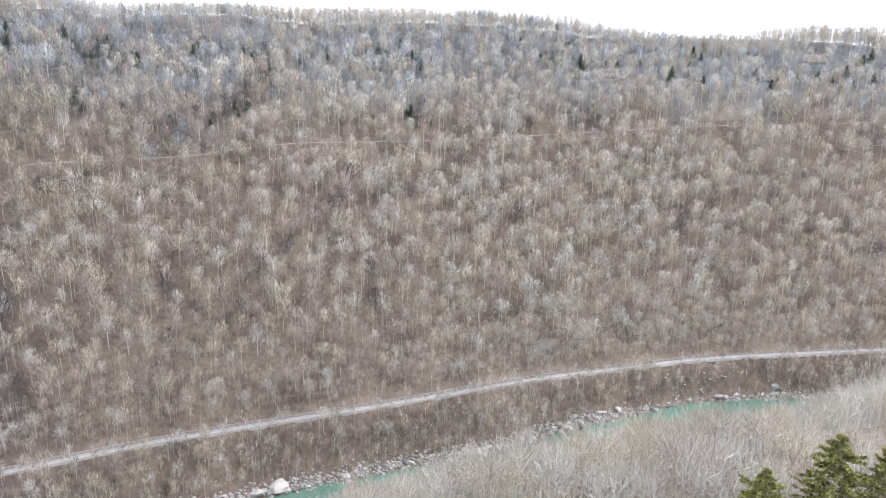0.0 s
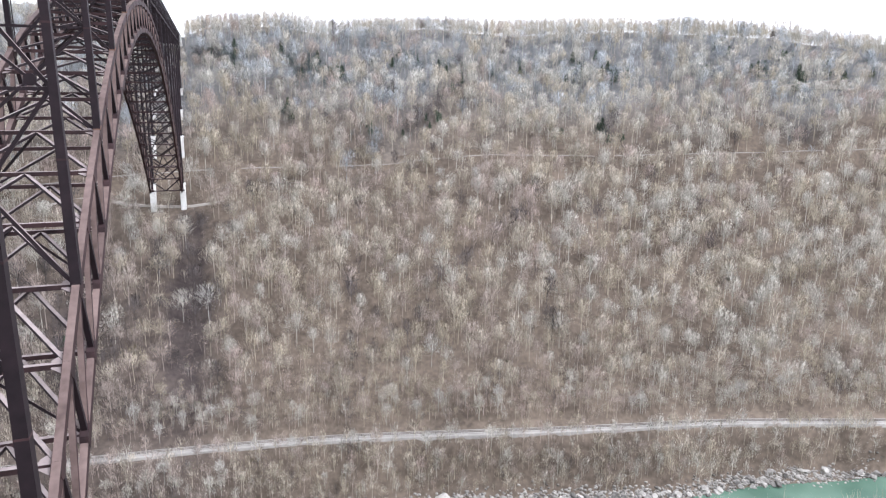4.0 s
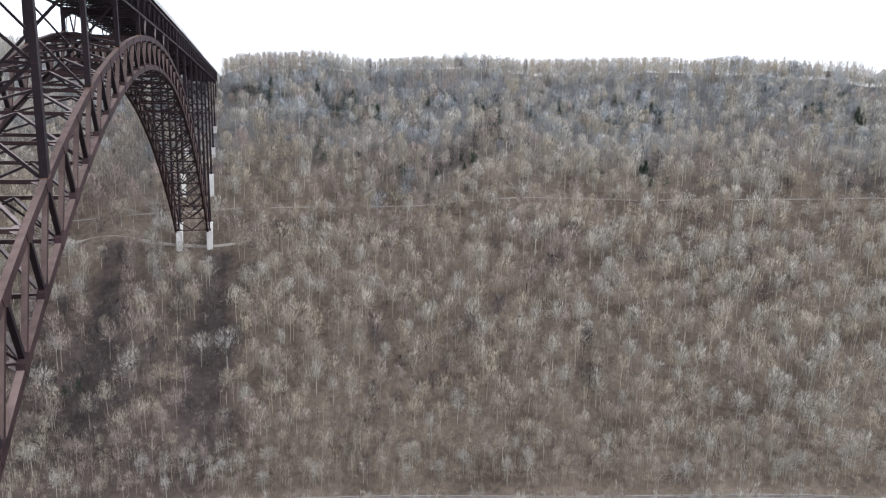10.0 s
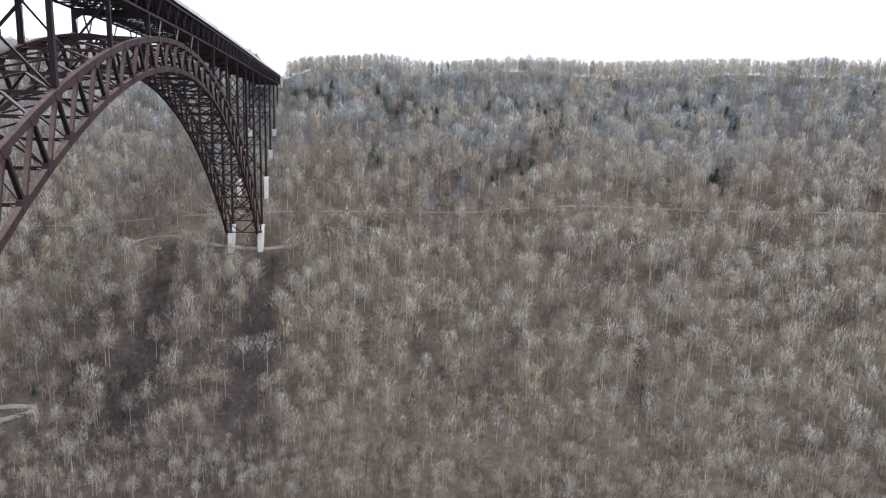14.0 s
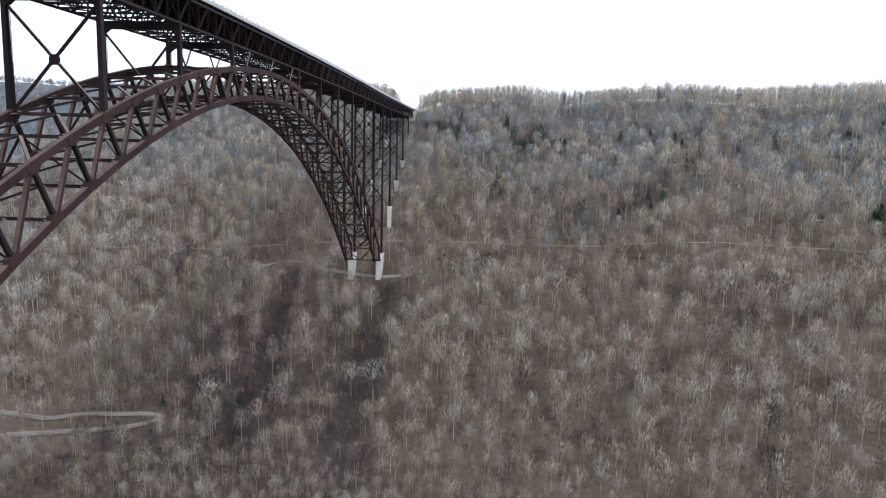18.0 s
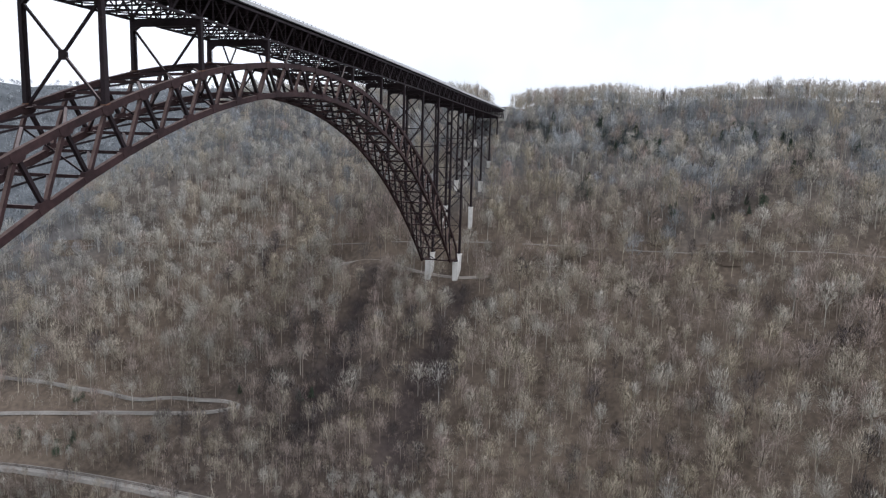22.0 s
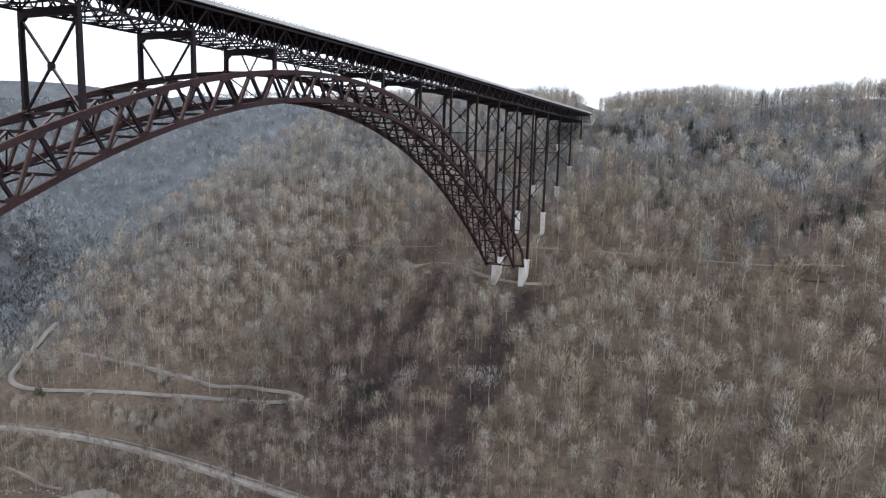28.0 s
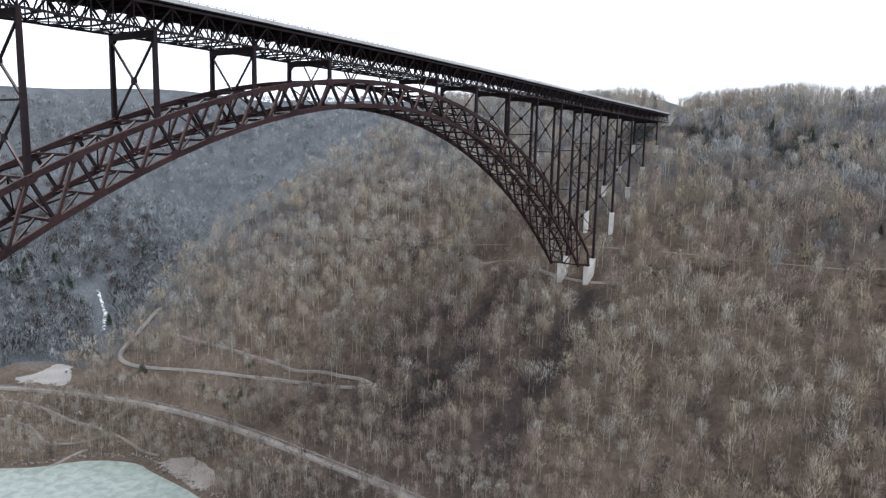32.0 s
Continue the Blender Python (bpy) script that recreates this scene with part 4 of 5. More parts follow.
def wooded(p, zone):
    d = p[:, 1] - rail_line(p[:, 0])
    keep = np.ones(len(p), bool)
    if zone == "slope":
        keep &= (d > -33 + bank_shift(p[:, 0])) & (d < 406) & (p[:, 0] > spur_edge(p[:, 1]) - 40)
        keep &= clear_of(p, ROADS["upper"], 2.0, 8.5) & clear_of(p, ROADS["pier"], 2.4, 10.0) & clear_of(p, ROADS["hairpin"][:len(ROADS["hairpin"]) * 56 // 100], 2.8, 12.0) & clear_of(p, ROADS["hairpin"], 2.0, 1.0) & clear_of(p, ROADS["landing"], 3.0, 3.0)
        keep &= ~((np.abs(d) < 7.5) | ((d < -8) & (d > -15) & (np.abs(p[:, 0] * 7 % 5) < 3)))
        keep &= ~((np.abs(p[:, 0]) < 15) & (p[:, 1] > 240) & (p[:, 1] < 262))
        keep &= ~((np.abs(p[:, 0]) < 13) & (p[:, 1] > 440))
        keep &= ~((p[:, 0] < -120) & (d < -25))
        for n in range(4):
            keep &= ~((np.abs(p[:, 0]) < 14.5) & (np.abs(p[:, 1] - 288 - 37.6 * n) < 11))
        keep &= ~(((p[:, 0] + 378) / 50) ** 2 + ((p[:, 1] - 52) / 24) ** 2 < 1)
    thin = np.random.RandomState(len(p)).rand(len(p))
    return keep & (thin > .80 * gully(p[:, 0], p[:, 1]))


def woods(name, pts, templates, label, seed, low=0.72, high=1.15, weights=(.22, .26, .20, .05, .05, .10, .12), near_dark=False, cold=True, scale=1.0, stands=True, only=None):
    """Many leafless trees joined into one mesh; bark varies from tree to tree and from stand to stand."""
    rng = np.random.RandomState(seed)
    n = len(pts)
    px, py = pts[:, 0], pts[:, 1]
    z = land(px, py)
    V, T, M, N, OWN, base = [], [], [], [], [], 0
    # tone rises downstream; upstream it puts the spur's haze into the bark
    own = np.clip(rng.normal(.5, .24, n) + .14 * waves(px, py, 55, seed + 9) + .27 * smooth_step(px, 90, 330) + .34 * smooth_step(-px, 90, 240), 0, 1)
    swell = waves(px, py, 90, seed + 5)
    which = rng.randint(len(templates), size=n)
    size = rng.uniform(low, high, n) * (1 + .12 * swell) * scale
    turn = rng.uniform(0, 2 * np.pi, n)
    kind = rng.choice(7, size=n, p=weights)
    for field, seed2, limit, chance, choice in ((70, 5, .35, .55, 2), (110, 6, .45, .5, 5), (95, 7, .5, .4, 6), (160, 9, .4, .5, 1), (60, 8, .55, .5, 0), (120, 11, .55, .3, 4)):
        kind = np.where(stands & (waves(px, py, field, seed2 + 50) > limit) & (rng.rand(n) < chance), choice, kind)
    kind = np.where(rng.rand(n) < .35 * darkened(px, py), rng.choice([4, 2, 2, 2], size=n), kind)
    tawny = .5 * smooth_step(px, 30, 70) * smooth_step(-px, -260, -160) * smooth_step(rail_line(px) - py, -190, -120)
    kind = np.where(rng.rand(n) < tawny, rng.choice([5, 1, 2, 5], size=n), kind)
    # grey and pale kinds add to the haze painted on the spur
    spur = .65 * smooth_step(-px, 110, 220) * smooth_step(py - rail_line(px), 90, 160)
    kind = np.where(rng.rand(n) < spur, rng.choice([0, 0, 3, 3], size=n), kind)
    fair = stands & (rng.rand(n) < .7 * smooth_step(px, 180, 380))
    kind = np.where(fair, rng.choice([0, 1, 5, 0], size=n), kind)
    # blue-grey kinds of bark stand in for haze up the valley
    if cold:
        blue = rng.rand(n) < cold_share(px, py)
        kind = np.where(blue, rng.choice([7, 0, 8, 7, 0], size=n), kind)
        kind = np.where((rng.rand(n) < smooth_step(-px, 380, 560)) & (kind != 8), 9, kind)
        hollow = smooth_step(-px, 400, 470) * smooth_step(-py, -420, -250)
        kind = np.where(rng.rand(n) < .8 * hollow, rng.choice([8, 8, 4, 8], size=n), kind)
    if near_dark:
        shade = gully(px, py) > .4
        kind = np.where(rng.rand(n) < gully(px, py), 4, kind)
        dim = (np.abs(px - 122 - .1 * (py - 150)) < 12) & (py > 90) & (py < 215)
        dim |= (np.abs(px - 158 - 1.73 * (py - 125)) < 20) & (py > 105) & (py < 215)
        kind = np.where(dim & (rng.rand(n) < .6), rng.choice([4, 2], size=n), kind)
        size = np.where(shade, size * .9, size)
    if only is not None:
        kind = np.full(n, only)
    for k, (tv, tt, cv, ct, *faced) in enumerate(templates):
        sel = np.nonzero(which == k)[0]
        if not len(sel):
            continue
        v = np.concatenate([tv, cv])
        t = np.concatenate([tt, ct + len(tv)])
        c, s = np.cos(turn[sel])[:, None], np.sin(turn[sel])[:, None]
        wx = (v[None, :, 0] * c - v[None, :, 1] * s) * size[sel, None] + pts[sel, 0, None]
        wy = (v[None, :, 0] * s + v[None, :, 1] * c) * size[sel, None] + pts[sel, 1, None]
        wz = v[None, :, 2] * size[sel, None] + z[sel, None]
        V.append(np.stack([wx, wy, wz], -1).reshape(-1, 3))
        T.append((t[None] + (base + np.arange(len(sel)) * len(v))[:, None, None]).reshape(-1, 3))
        M.append(np.repeat(kind[sel], len(t)))
        OWN.append(np.repeat(own[sel], len(v)))
        if faced:
            f = np.concatenate(faced)
            N.append(np.stack([f[None, :, 0] * c - f[None, :, 1] * s, f[None, :, 0] * s + f[None, :, 1] * c, np.broadcast_to(f[None, :, 2], wx.shape)], -1).reshape(-1, 3))
        base += len(sel) * len(v)
    me = tri_mesh(name, np.concatenate(V), np.concatenate(T), BARKS, np.concatenate(M))
    me.attributes.new("own", "FLOAT", "POINT").data.foreach_set("value", np.concatenate(OWN).astype(np.float32))
    if N:
        # twigs are shaded as the round crown that they make up
        me.polygons.foreach_set("use_smooth", np.ones(len(me.polygons), dtype=bool))
        me.attributes.new("custom_normal", "FLOAT_VECTOR", "POINT").data.foreach_set("vector", np.concatenate(N).astype(np.float32).ravel())
        me.update()
    return tagged(new(name, me), label, "woods", kind="stuff")


SLOPE_TREES = [crowned_tree(20 + k, 345, .152, (1.1, 1.4, 1.55, 1.0, 1.3, 1.45, 1.1, 1.35)[k], (.26, .22, .24, .28, .20, .18, .28, .23)[k], 6, 1.0) for k in range(8)]
FAR_TREES = [crowned_tree(40 + k, 112, .52, 1.75, .05, 0, 1.6) for k in range(5)]
RIM_TREES = [slender_tree(60 + k) for k in range(6)]
pts = np.concatenate([scatter(-470, 640, -220, 560, 10.4, 1), scatter(640, 960, -380, 420, 11.5, 2)])
pts = pts[wooded(pts, "slope")]
pd = pts[:, 1] - rail_line(pts[:, 0])
edge_trees = np.nonzero((pd < 20) & (pts[:, 0] > -330) & (pts[:, 0] < 600))[0]
single = np.zeros(len(pts), bool)
single[np.random.RandomState(9).permutation(edge_trees)[:230]] = True
landing_trees = scatter(-350, -120, -20, 66, 11.0, 37)
lx, ld = landing_trees[:, 0], landing_trees[:, 1] - rail_line(landing_trees[:, 0])
landing_trees = landing_trees[(ld < -9) & (ld > 6 - shore(lx)) & clear_of(landing_trees, ROADS["landing"], 2.2, 1.0) & ~((lx > -207) & (lx < -155) & (ld < -28) & (np.arange(len(lx)) % 5 > 0))]
LONE = np.concatenate([pts[single], landing_trees])
tall = np.interp(pd[~single], [30, 90, 330, 400], [.8, 1.0, 1.0, .88])
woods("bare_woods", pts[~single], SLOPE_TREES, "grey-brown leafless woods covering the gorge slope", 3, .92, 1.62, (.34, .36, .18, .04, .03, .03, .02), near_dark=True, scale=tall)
SHRUBS = [crowned_tree(70 + k, 56, .24, 1.7, .04, 0, 1.2) for k in range(4)]
UNDER_TREES = [crowned_tree(110 + k, 62, .27, (1.3, 1.6, 1.1, 1.5)[k], .10, 1, 1.3) for k in range(4)]
under_pts = scatter(-460, 640, -220, 560, 9.9, 13)
under_pts = under_pts[wooded(under_pts, "slope")]
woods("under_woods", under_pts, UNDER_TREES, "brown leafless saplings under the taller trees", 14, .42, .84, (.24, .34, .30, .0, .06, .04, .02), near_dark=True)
foot_pts = scatter(-340, 420, -60, 190, 6.0, 43)
fd = foot_pts[:, 1] - rail_line(foot_pts[:, 0])
foot_pts = foot_pts[wooded(foot_pts, "slope") & (fd < 95) & (fd > 8)]
woods("brushwood", foot_pts, SHRUBS, "low brown leafless brush at the foot of the slope", 44, .16, .36, (.16, .22, .36, .0, .18, .04, .04), cold=False)
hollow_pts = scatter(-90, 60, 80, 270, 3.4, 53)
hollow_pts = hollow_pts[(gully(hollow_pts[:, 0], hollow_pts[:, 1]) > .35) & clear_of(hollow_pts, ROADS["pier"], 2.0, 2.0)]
woods("hollow_brush", hollow_pts, SHRUBS, "dark leafless brush in the hollows below the bridge", 54, .14, .34, (.0, .0, .12, .0, .88, .0, .0), cold=False, stands=False)
# stands of evergreen brush below the rim: place along the rim, distance from the railway, width
DARK_STANDS = ((38, 364, 20), (62, 360, 14), (104, 368, 16), (126, 364, 16), (132, 352, 16), (147, 350, 14), (161, 342, 12), (125, 344, 14), (98, 288, 9), (224, 362, 13), (258, 350, 15), (340, 356, 14), (392, 353, 12), (366, 256, 9), (420, 342, 10), (560, 345, 16), (300, 350, 10), (500, 350, 12))
ever_rng = np.random.RandomState(61)
ever_pts = np.concatenate([np.stack([(ex := x + ever_rng.normal(size=w * 4) * w * .62), rail_line(ex) + d + ever_rng.normal(size=w * 4) * 6.5], -1) for x, d, w in DARK_STANDS])
woods("evergreen_brush", ever_pts, UNDER_TREES, "dull dark green evergreen brush below the gorge rim", 62, .26, .58, cold=False, stands=False, only=10)
bank_pts = scatter(-360, 640, -160, 80, 4.6, 19)
bd = bank_pts[:, 1] - rail_line(bank_pts[:, 0])
low_x = bank_pts[:, 0]
bank_pts = bank_pts[(bd < -7) & (bd > np.where(low_x < -110, 4 - shore(low_x), -39 + bank_shift(low_x))) & clear_of(bank_pts, ROADS["landing"], 2.5, 1.5) & ~((low_x > -214) & (low_x < -152) & (bd < -24) & (np.arange(len(low_x)) % 4 > 0)) & (np.hypot(low_x + 270, bank_pts[:, 1] - 8) > 7)]
woods("bank_woods", bank_pts, [crowned_tree(75 + k, 96, .21, (1.2, 1.6, 1.4, 1.0)[k], .12, 3, 1.3) for k in range(4)], "tangled leafless trees and brush on the river bank", 20, .36, .92, (.30, .32, .22, .04, .06, .04, .02), cold=False)
rim_pts = scatter(-420, 960, 40, 600, 5.5, 11)
rd = rim_pts[:, 1] - rail_line(rim_pts[:, 0])
rim_pts = rim_pts[(rd > 394) & (rd < 476) & ((np.abs(rim_pts[:, 0]) > 14.5) | (rim_pts[:, 1] < 440)) & (rim_pts[:, 0] > spur_edge(rim_pts[:, 1]) - 30)]
rim_low = scatter(-420, 960, 40, 590, 6.0, 17)
rd = rim_low[:, 1] - rail_line(rim_low[:, 0])
rim_low = rim_low[(rd > 396) & (rd < 470) & (np.abs(rim_low[:, 0]) > 14) & (rim_low[:, 0] > spur_edge(rim_low[:, 1]) - 30)]
woods("rim_brush", rim_low, SHRUBS, "leafless brushwood along the gorge rim", 18, .4, .8, (.62, .16, .08, .14, .0, .0, .0), cold=False)
rim_size = (soft_interp(rim_pts[:, 0], RIM_X, RIM_TOP, 3.0) - land(rim_pts[:, 0], rim_pts[:, 1])) / 17.6
woods("rim_woods", rim_pts, RIM_TREES, "tall thin leafless trees along the gorge rim", 12, .84, 1.0, (.86, .0, .0, .14, .0, .0, .0), cold=False, scale=np.clip(rim_size, .5, 1.5))
far_pts = np.concatenate([scatter(-1000, -340, -60, 720, 15.5, 4), scatter(-1160, -1000, 200, 720, 15.0, 24), scatter(-720, -340, 60, 420, 11.0, 26), scatter(-1200, -340, 720, 1100, 19.0, 25)])
EDGE_TREES = [crowned_tree(90 + k, 150, .17, (1.3, 1.6, 1.45, 1.1)[k], .14, 3, 1.2) for k in range(4)]
edge_pts = scatter(-345, 640, -180, 140, 5.0, 47)
ed = edge_pts[:, 1] - rail_line(edge_pts[:, 0])
edge_pts = edge_pts[(ed > 8.0) & (ed < 36) & wooded(edge_pts, "slope")]
woods("edge_woods", edge_pts, EDGE_TREES, "low spreading leafless trees above the railway", 48, .32, .72, (.24, .28, .24, .0, .08, .08, .08), cold=False)
fd = far_pts[:, 1] - rail_line(far_pts[:, 0])
far_pts = far_pts[(fd > 40) & (far_pts[:, 0] < spur_edge(far_pts[:, 1]) - 40)]
far_pts = far_pts[np.hypot(far_pts[:, 0] + 545, far_pts[:, 1] - 198) > 22]
far_pts = far_pts[~((far_pts[:, 0] < -385) & (far_pts[:, 0] > -575) & (np.abs(far_pts[:, 1] - 206 + .575 * (far_pts[:, 0] + 562)) < 10))]
far_pts = far_pts[(far_pts[:, 0] < -450) | (far_pts[:, 1] > 78)]
far_pts = far_pts[(far_pts[:, 0] > -930) | (land(far_pts[:, 0], far_pts[:, 1]) < 283)]
out_there = np.where(land(far_pts[:, 0], far_pts[:, 1]) > 278, .55, 1.0) * np.where(np.hypot(far_pts[:, 0], far_pts[:, 1]) > 1000, 1.1, 1.0)
woods("far_woods", far_pts, FAR_TREES, "leafless woods on the hillside up the valley, bluish-grey haze in their colour", 6, .8, 1.25, scale=out_there)
NEAR_TREES = [bare_tree(50 + k, 270, .085, 9, (1.0, 1.2, 1.1, .9)[k]) for k in range(4)]
near_pts = scatter(56, 620, -330, -60, 7.2, 7)
nd = near_pts[:, 1] - rail_line(near_pts[:, 0])
keep = (nd < -101) & (np.hypot(near_pts[:, 0] - 30, near_pts[:, 1] + 310) > 72) & (near_pts[:, 1] > -300 + 0.28 * (near_pts[:, 0] - 90)) & (nd > np.interp(near_pts[:, 0], [300, 370, 620], [-300, -290, -260]))
near_pts, nd = near_pts[keep], nd[keep]
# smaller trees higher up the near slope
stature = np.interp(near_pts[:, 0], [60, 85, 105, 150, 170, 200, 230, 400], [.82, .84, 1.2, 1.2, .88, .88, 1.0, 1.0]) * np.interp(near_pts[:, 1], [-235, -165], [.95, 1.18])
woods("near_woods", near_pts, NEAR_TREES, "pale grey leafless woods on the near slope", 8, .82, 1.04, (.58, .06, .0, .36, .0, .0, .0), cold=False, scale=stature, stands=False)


def lone_trees():
    """Leafless trees beside the railway and the river, each a thing of its own."""
    rng = np.random.RandomState(31)
    made = []
    for k in range(10):
        tv, tt, cv, ct = bare_tree(80 + k, 230, .20, 11, (.8, 1.0, 1.2)[k % 3])
        m = (BARK_GREY, BARK_PALE, BARK_TAN, BARK_BROWN, BARK_GREY)[k % 5]
        made.append((tri_mesh("trunk", tv, tt, [m], np.zeros(len(tt))), tri_mesh("crown", cv, ct, [m], np.zeros(len(ct))), k))
        for me in made[-1][:2]:
            me.attributes.new("own", "FLOAT", "POINT").data.foreach_set("value", np.full(len(me.vertices), .25 + .06 * k, dtype=np.float32))
    words = ("grey leafless tree beside the railway", "pale-barked leafless tree near the river", "tan leafless tree on the river bank", "brown leafless tree above the river", "slender grey leafless tree on the bank")
    for x, y in LONE:
        k = rng.randint(10)
        s = rng.uniform(.5, .95) if x > -120 or y > rail_line(x) - 8 else rng.uniform(.4, .75)
        m = pose(x, y, float(land(x, y)), 0, 0, rng.uniform(0, 360)) @ Matrix.Diagonal((s, s, s, 1))
        t = tagged(new("bare_tree"), words[k % 5], "tree", "trees along the railway")
        t.matrix_basis = m
        child("trunk", made[k][0], t)
        child("crown", made[k][1], t)


lone_trees()


# ---------------------------------------------------------------- pines
def pine_mesh(seed, h, wide, whorls, arms, tufts, size):
    rng = np.random.RandomState(seed)
    tv, tf = [], []
    for z, r in ((-1.0, .26), (h * .5, .15), (h * .98, .02)):
        for k in range(5):
            tv.append((r * math.cos(k * 1.257), r * math.sin(k * 1.257), z))
    for s in (0, 5):
        for k in range(5):
            a, b = s + k, s + (k + 1) % 5
            tf += [(a, b, b + 5), (a, b + 5, a + 5)]
    cv, ct = [], []
    for w in range(whorls):
        f = w / (whorls - 1)
        z = h * (.22 + .76 * f)
        reach = wide * ((1 - f) ** .75 * (.75 + .25 * math.sin(w * 1.9 + seed)) + .05)
        for k in range(arms):
            a = k * 2 * math.pi / arms + rng.uniform(-.5, .5)
            r = reach * rng.uniform(.6, 1.15)
            base, tip = np.array([0, 0, z]), np.array([math.cos(a) * r, math.sin(a) * r, z + r * rng.uniform(-.22, .22)])
            i = len(tv)
            tv += [tuple(base + [0, 0, .06]), tuple(base - [0, 0, .06]), tuple(tip)]
            tf.append((i, i + 1, i + 2))
            for j in range(tufts):
                p = base + (tip - base) * rng.uniform(.3, 1.0)
                for q in range(2):
                    d = rng.normal(size=3) * [1, 1, .55] + [0, 0, .25]
                    d *= size * rng.uniform(.7, 1.3) / np.linalg.norm(d)
                    n = np.cross(d, rng.normal(size=3))
                    n *= size * .32 / (np.linalg.norm(n) + 1e-9)
                    i = len(cv)
                    cv += [tuple(p - n), tuple(p + n), tuple(p + d)]
                    ct.append((i, i + 1, i + 2))
    return np.array(tv), np.array(tf), np.array(cv), np.array(ct)


def pines():
    rng = np.random.RandomState(77)
    kinds = []
    for k in range(5):
        tv, tf, cv, ct = pine_mesh(k, 14.0, 5.2, 11, 7, 7, 1.2)
        kinds.append((tri_mesh("trunk", tv, tf, [BARK_BROWN], np.zeros(len(tf))), tri_mesh("crown", cv, ct, [NEEDLE], np.zeros(len(ct)))))
    spots = []
    for count, x0, x1, d0, d1, s in ((46, 560, 900, 318, 385, .9), (12, 365, 420, 330, 352, .8), (4, 350, 385, 238, 272, .7), (8, 120, 240, 350, 380, .7), (4, 190, 225, 255, 278, .6), (4, 240, 280, 300, 330, .7), (5, -110, -60, 70, 100, .6), (5, -20, 60, 340, 370, .6), (10, 240, 560, 330, 380, .7)):
        for _ in range(count):
            x = rng.uniform(x0, x1)
            spots.append((x, float(rail_line(x)) + rng.uniform(d0, d1), s))
    # dark stands below the rim
    for x, d, wide in DARK_STANDS:
        for _ in range(2):
            px = x + rng.normal() * wide * .6
            spots.append((px, float(rail_line(px)) + d + rng.normal() * 7, .85))
    # hemlocks in the side valley
    for _ in range(34):
        px = rng.uniform(-680, -440)
        py = rng.uniform(100, 330)
        if px < spur_edge(py) - 60 and math.hypot(px + 545, py - 198) > 24:
            spots.append((px, py, 1.1))
    for x, y, s in spots:
        k = rng.randint(5)
        s *= rng.uniform(.65, 1.15)
        t = tagged(new("pine_tree"), "dark green pine among leafless trees on the slope", "pine tree", "pines on the slopes")
        t.matrix_basis = pose(x, y, float(land(x, y)), 0, 0, rng.uniform(0, 360)) @ Matrix.Diagonal((s, s, s, 1))
        child("trunk", kinds[k][0], t)
        child("crown", kinds[k][1], t)
    for x, y, h, w, seed in ((140.0, -262.0, 24.5, 8.5, 11), (126.0, -257.5, 21.0, 7.0, 12), (152.0, -266.0, 21.5, 8.0, 13)):
        tv, tf, cv, ct = pine_mesh(seed, h, w * 1.4, 15, 10, 52, .62)
        t = tagged(new("pine_tree"), "yellow-green pine standing above the near leafless woods", "pine tree", "near pines")
        t.location = (x, y, float(land(x, y)))
        child("trunk", tri_mesh("trunk", tv, tf, [BARK_BROWN], np.zeros(len(tf))), t)
        child("crown", tri_mesh("crown", cv, ct, [NEEDLE_SUN], np.zeros(len(ct))), t)


pines()


def evergreen_shrubs():
    rng = np.random.RandomState(88)
    kinds = []
    for k in range(3):
        tv, tt, cv, ct = bare_tree(140 + k, 260, .9, 4, 1.5, .9, True)
        kinds.append((tri_mesh("stem", tv, tt, [BARK_BROWN], np.zeros(len(tt))), tri_mesh("crown", cv, ct, [NEEDLE], np.zeros(len(ct)))))
    for x, y, n, wide in ((-198, 89, 5, 9), (-216, 121, 3, 4), (-236, 92, 3, 6), (330, 262, 5, 9), (225, 290, 4, 8), (168, 300, 3, 9), (300, 275, 4, 10), (-298, 82, 3, 6)):
        for _ in range(n):
            px, py, s = x + rng.normal() * wide * .5, y + rng.normal() * wide * .4, rng.uniform(.22, .42)
            t = tagged(new("evergreen_shrub"), "dark evergreen shrub among leafless trees", "shrub", "evergreen shrubs")
            t.matrix_basis = pose(px, py, float(land(px, py)), 0, 0, rng.uniform(0, 360)) @ Matrix.Diagonal((s, s, s, 1))
            child("stem", kinds[_ % 3][0], t)
            child("crown", kinds[_ % 3][1], t)


evergreen_shrubs()


# ---------------------------------------------------------------- rocks
def rock_mesh(name, seed, mat, detail=2, flat=.7):
    rng = np.random.RandomState(seed)
    bm = bmesh.new()
    bmesh.ops.create_icosphere(bm, subdivisions=detail, radius=.5)
    cuts = [(Vector(rng.normal(size=3)).normalized(), rng.uniform(.20, .36)) for _ in range(12)]
    for v in bm.verts:
        for n, far in cuts:
            d = v.co.dot(n)
            if d > far:
                v.co -= n * (d - far)
        v.co += Vector(rng.normal(size=3)) * .012
        v.co.z *= flat
    me = bpy.data.meshes.new(name)
    bm.to_mesh(me)
    bm.free()
    me.materials.append(mat)
    return me


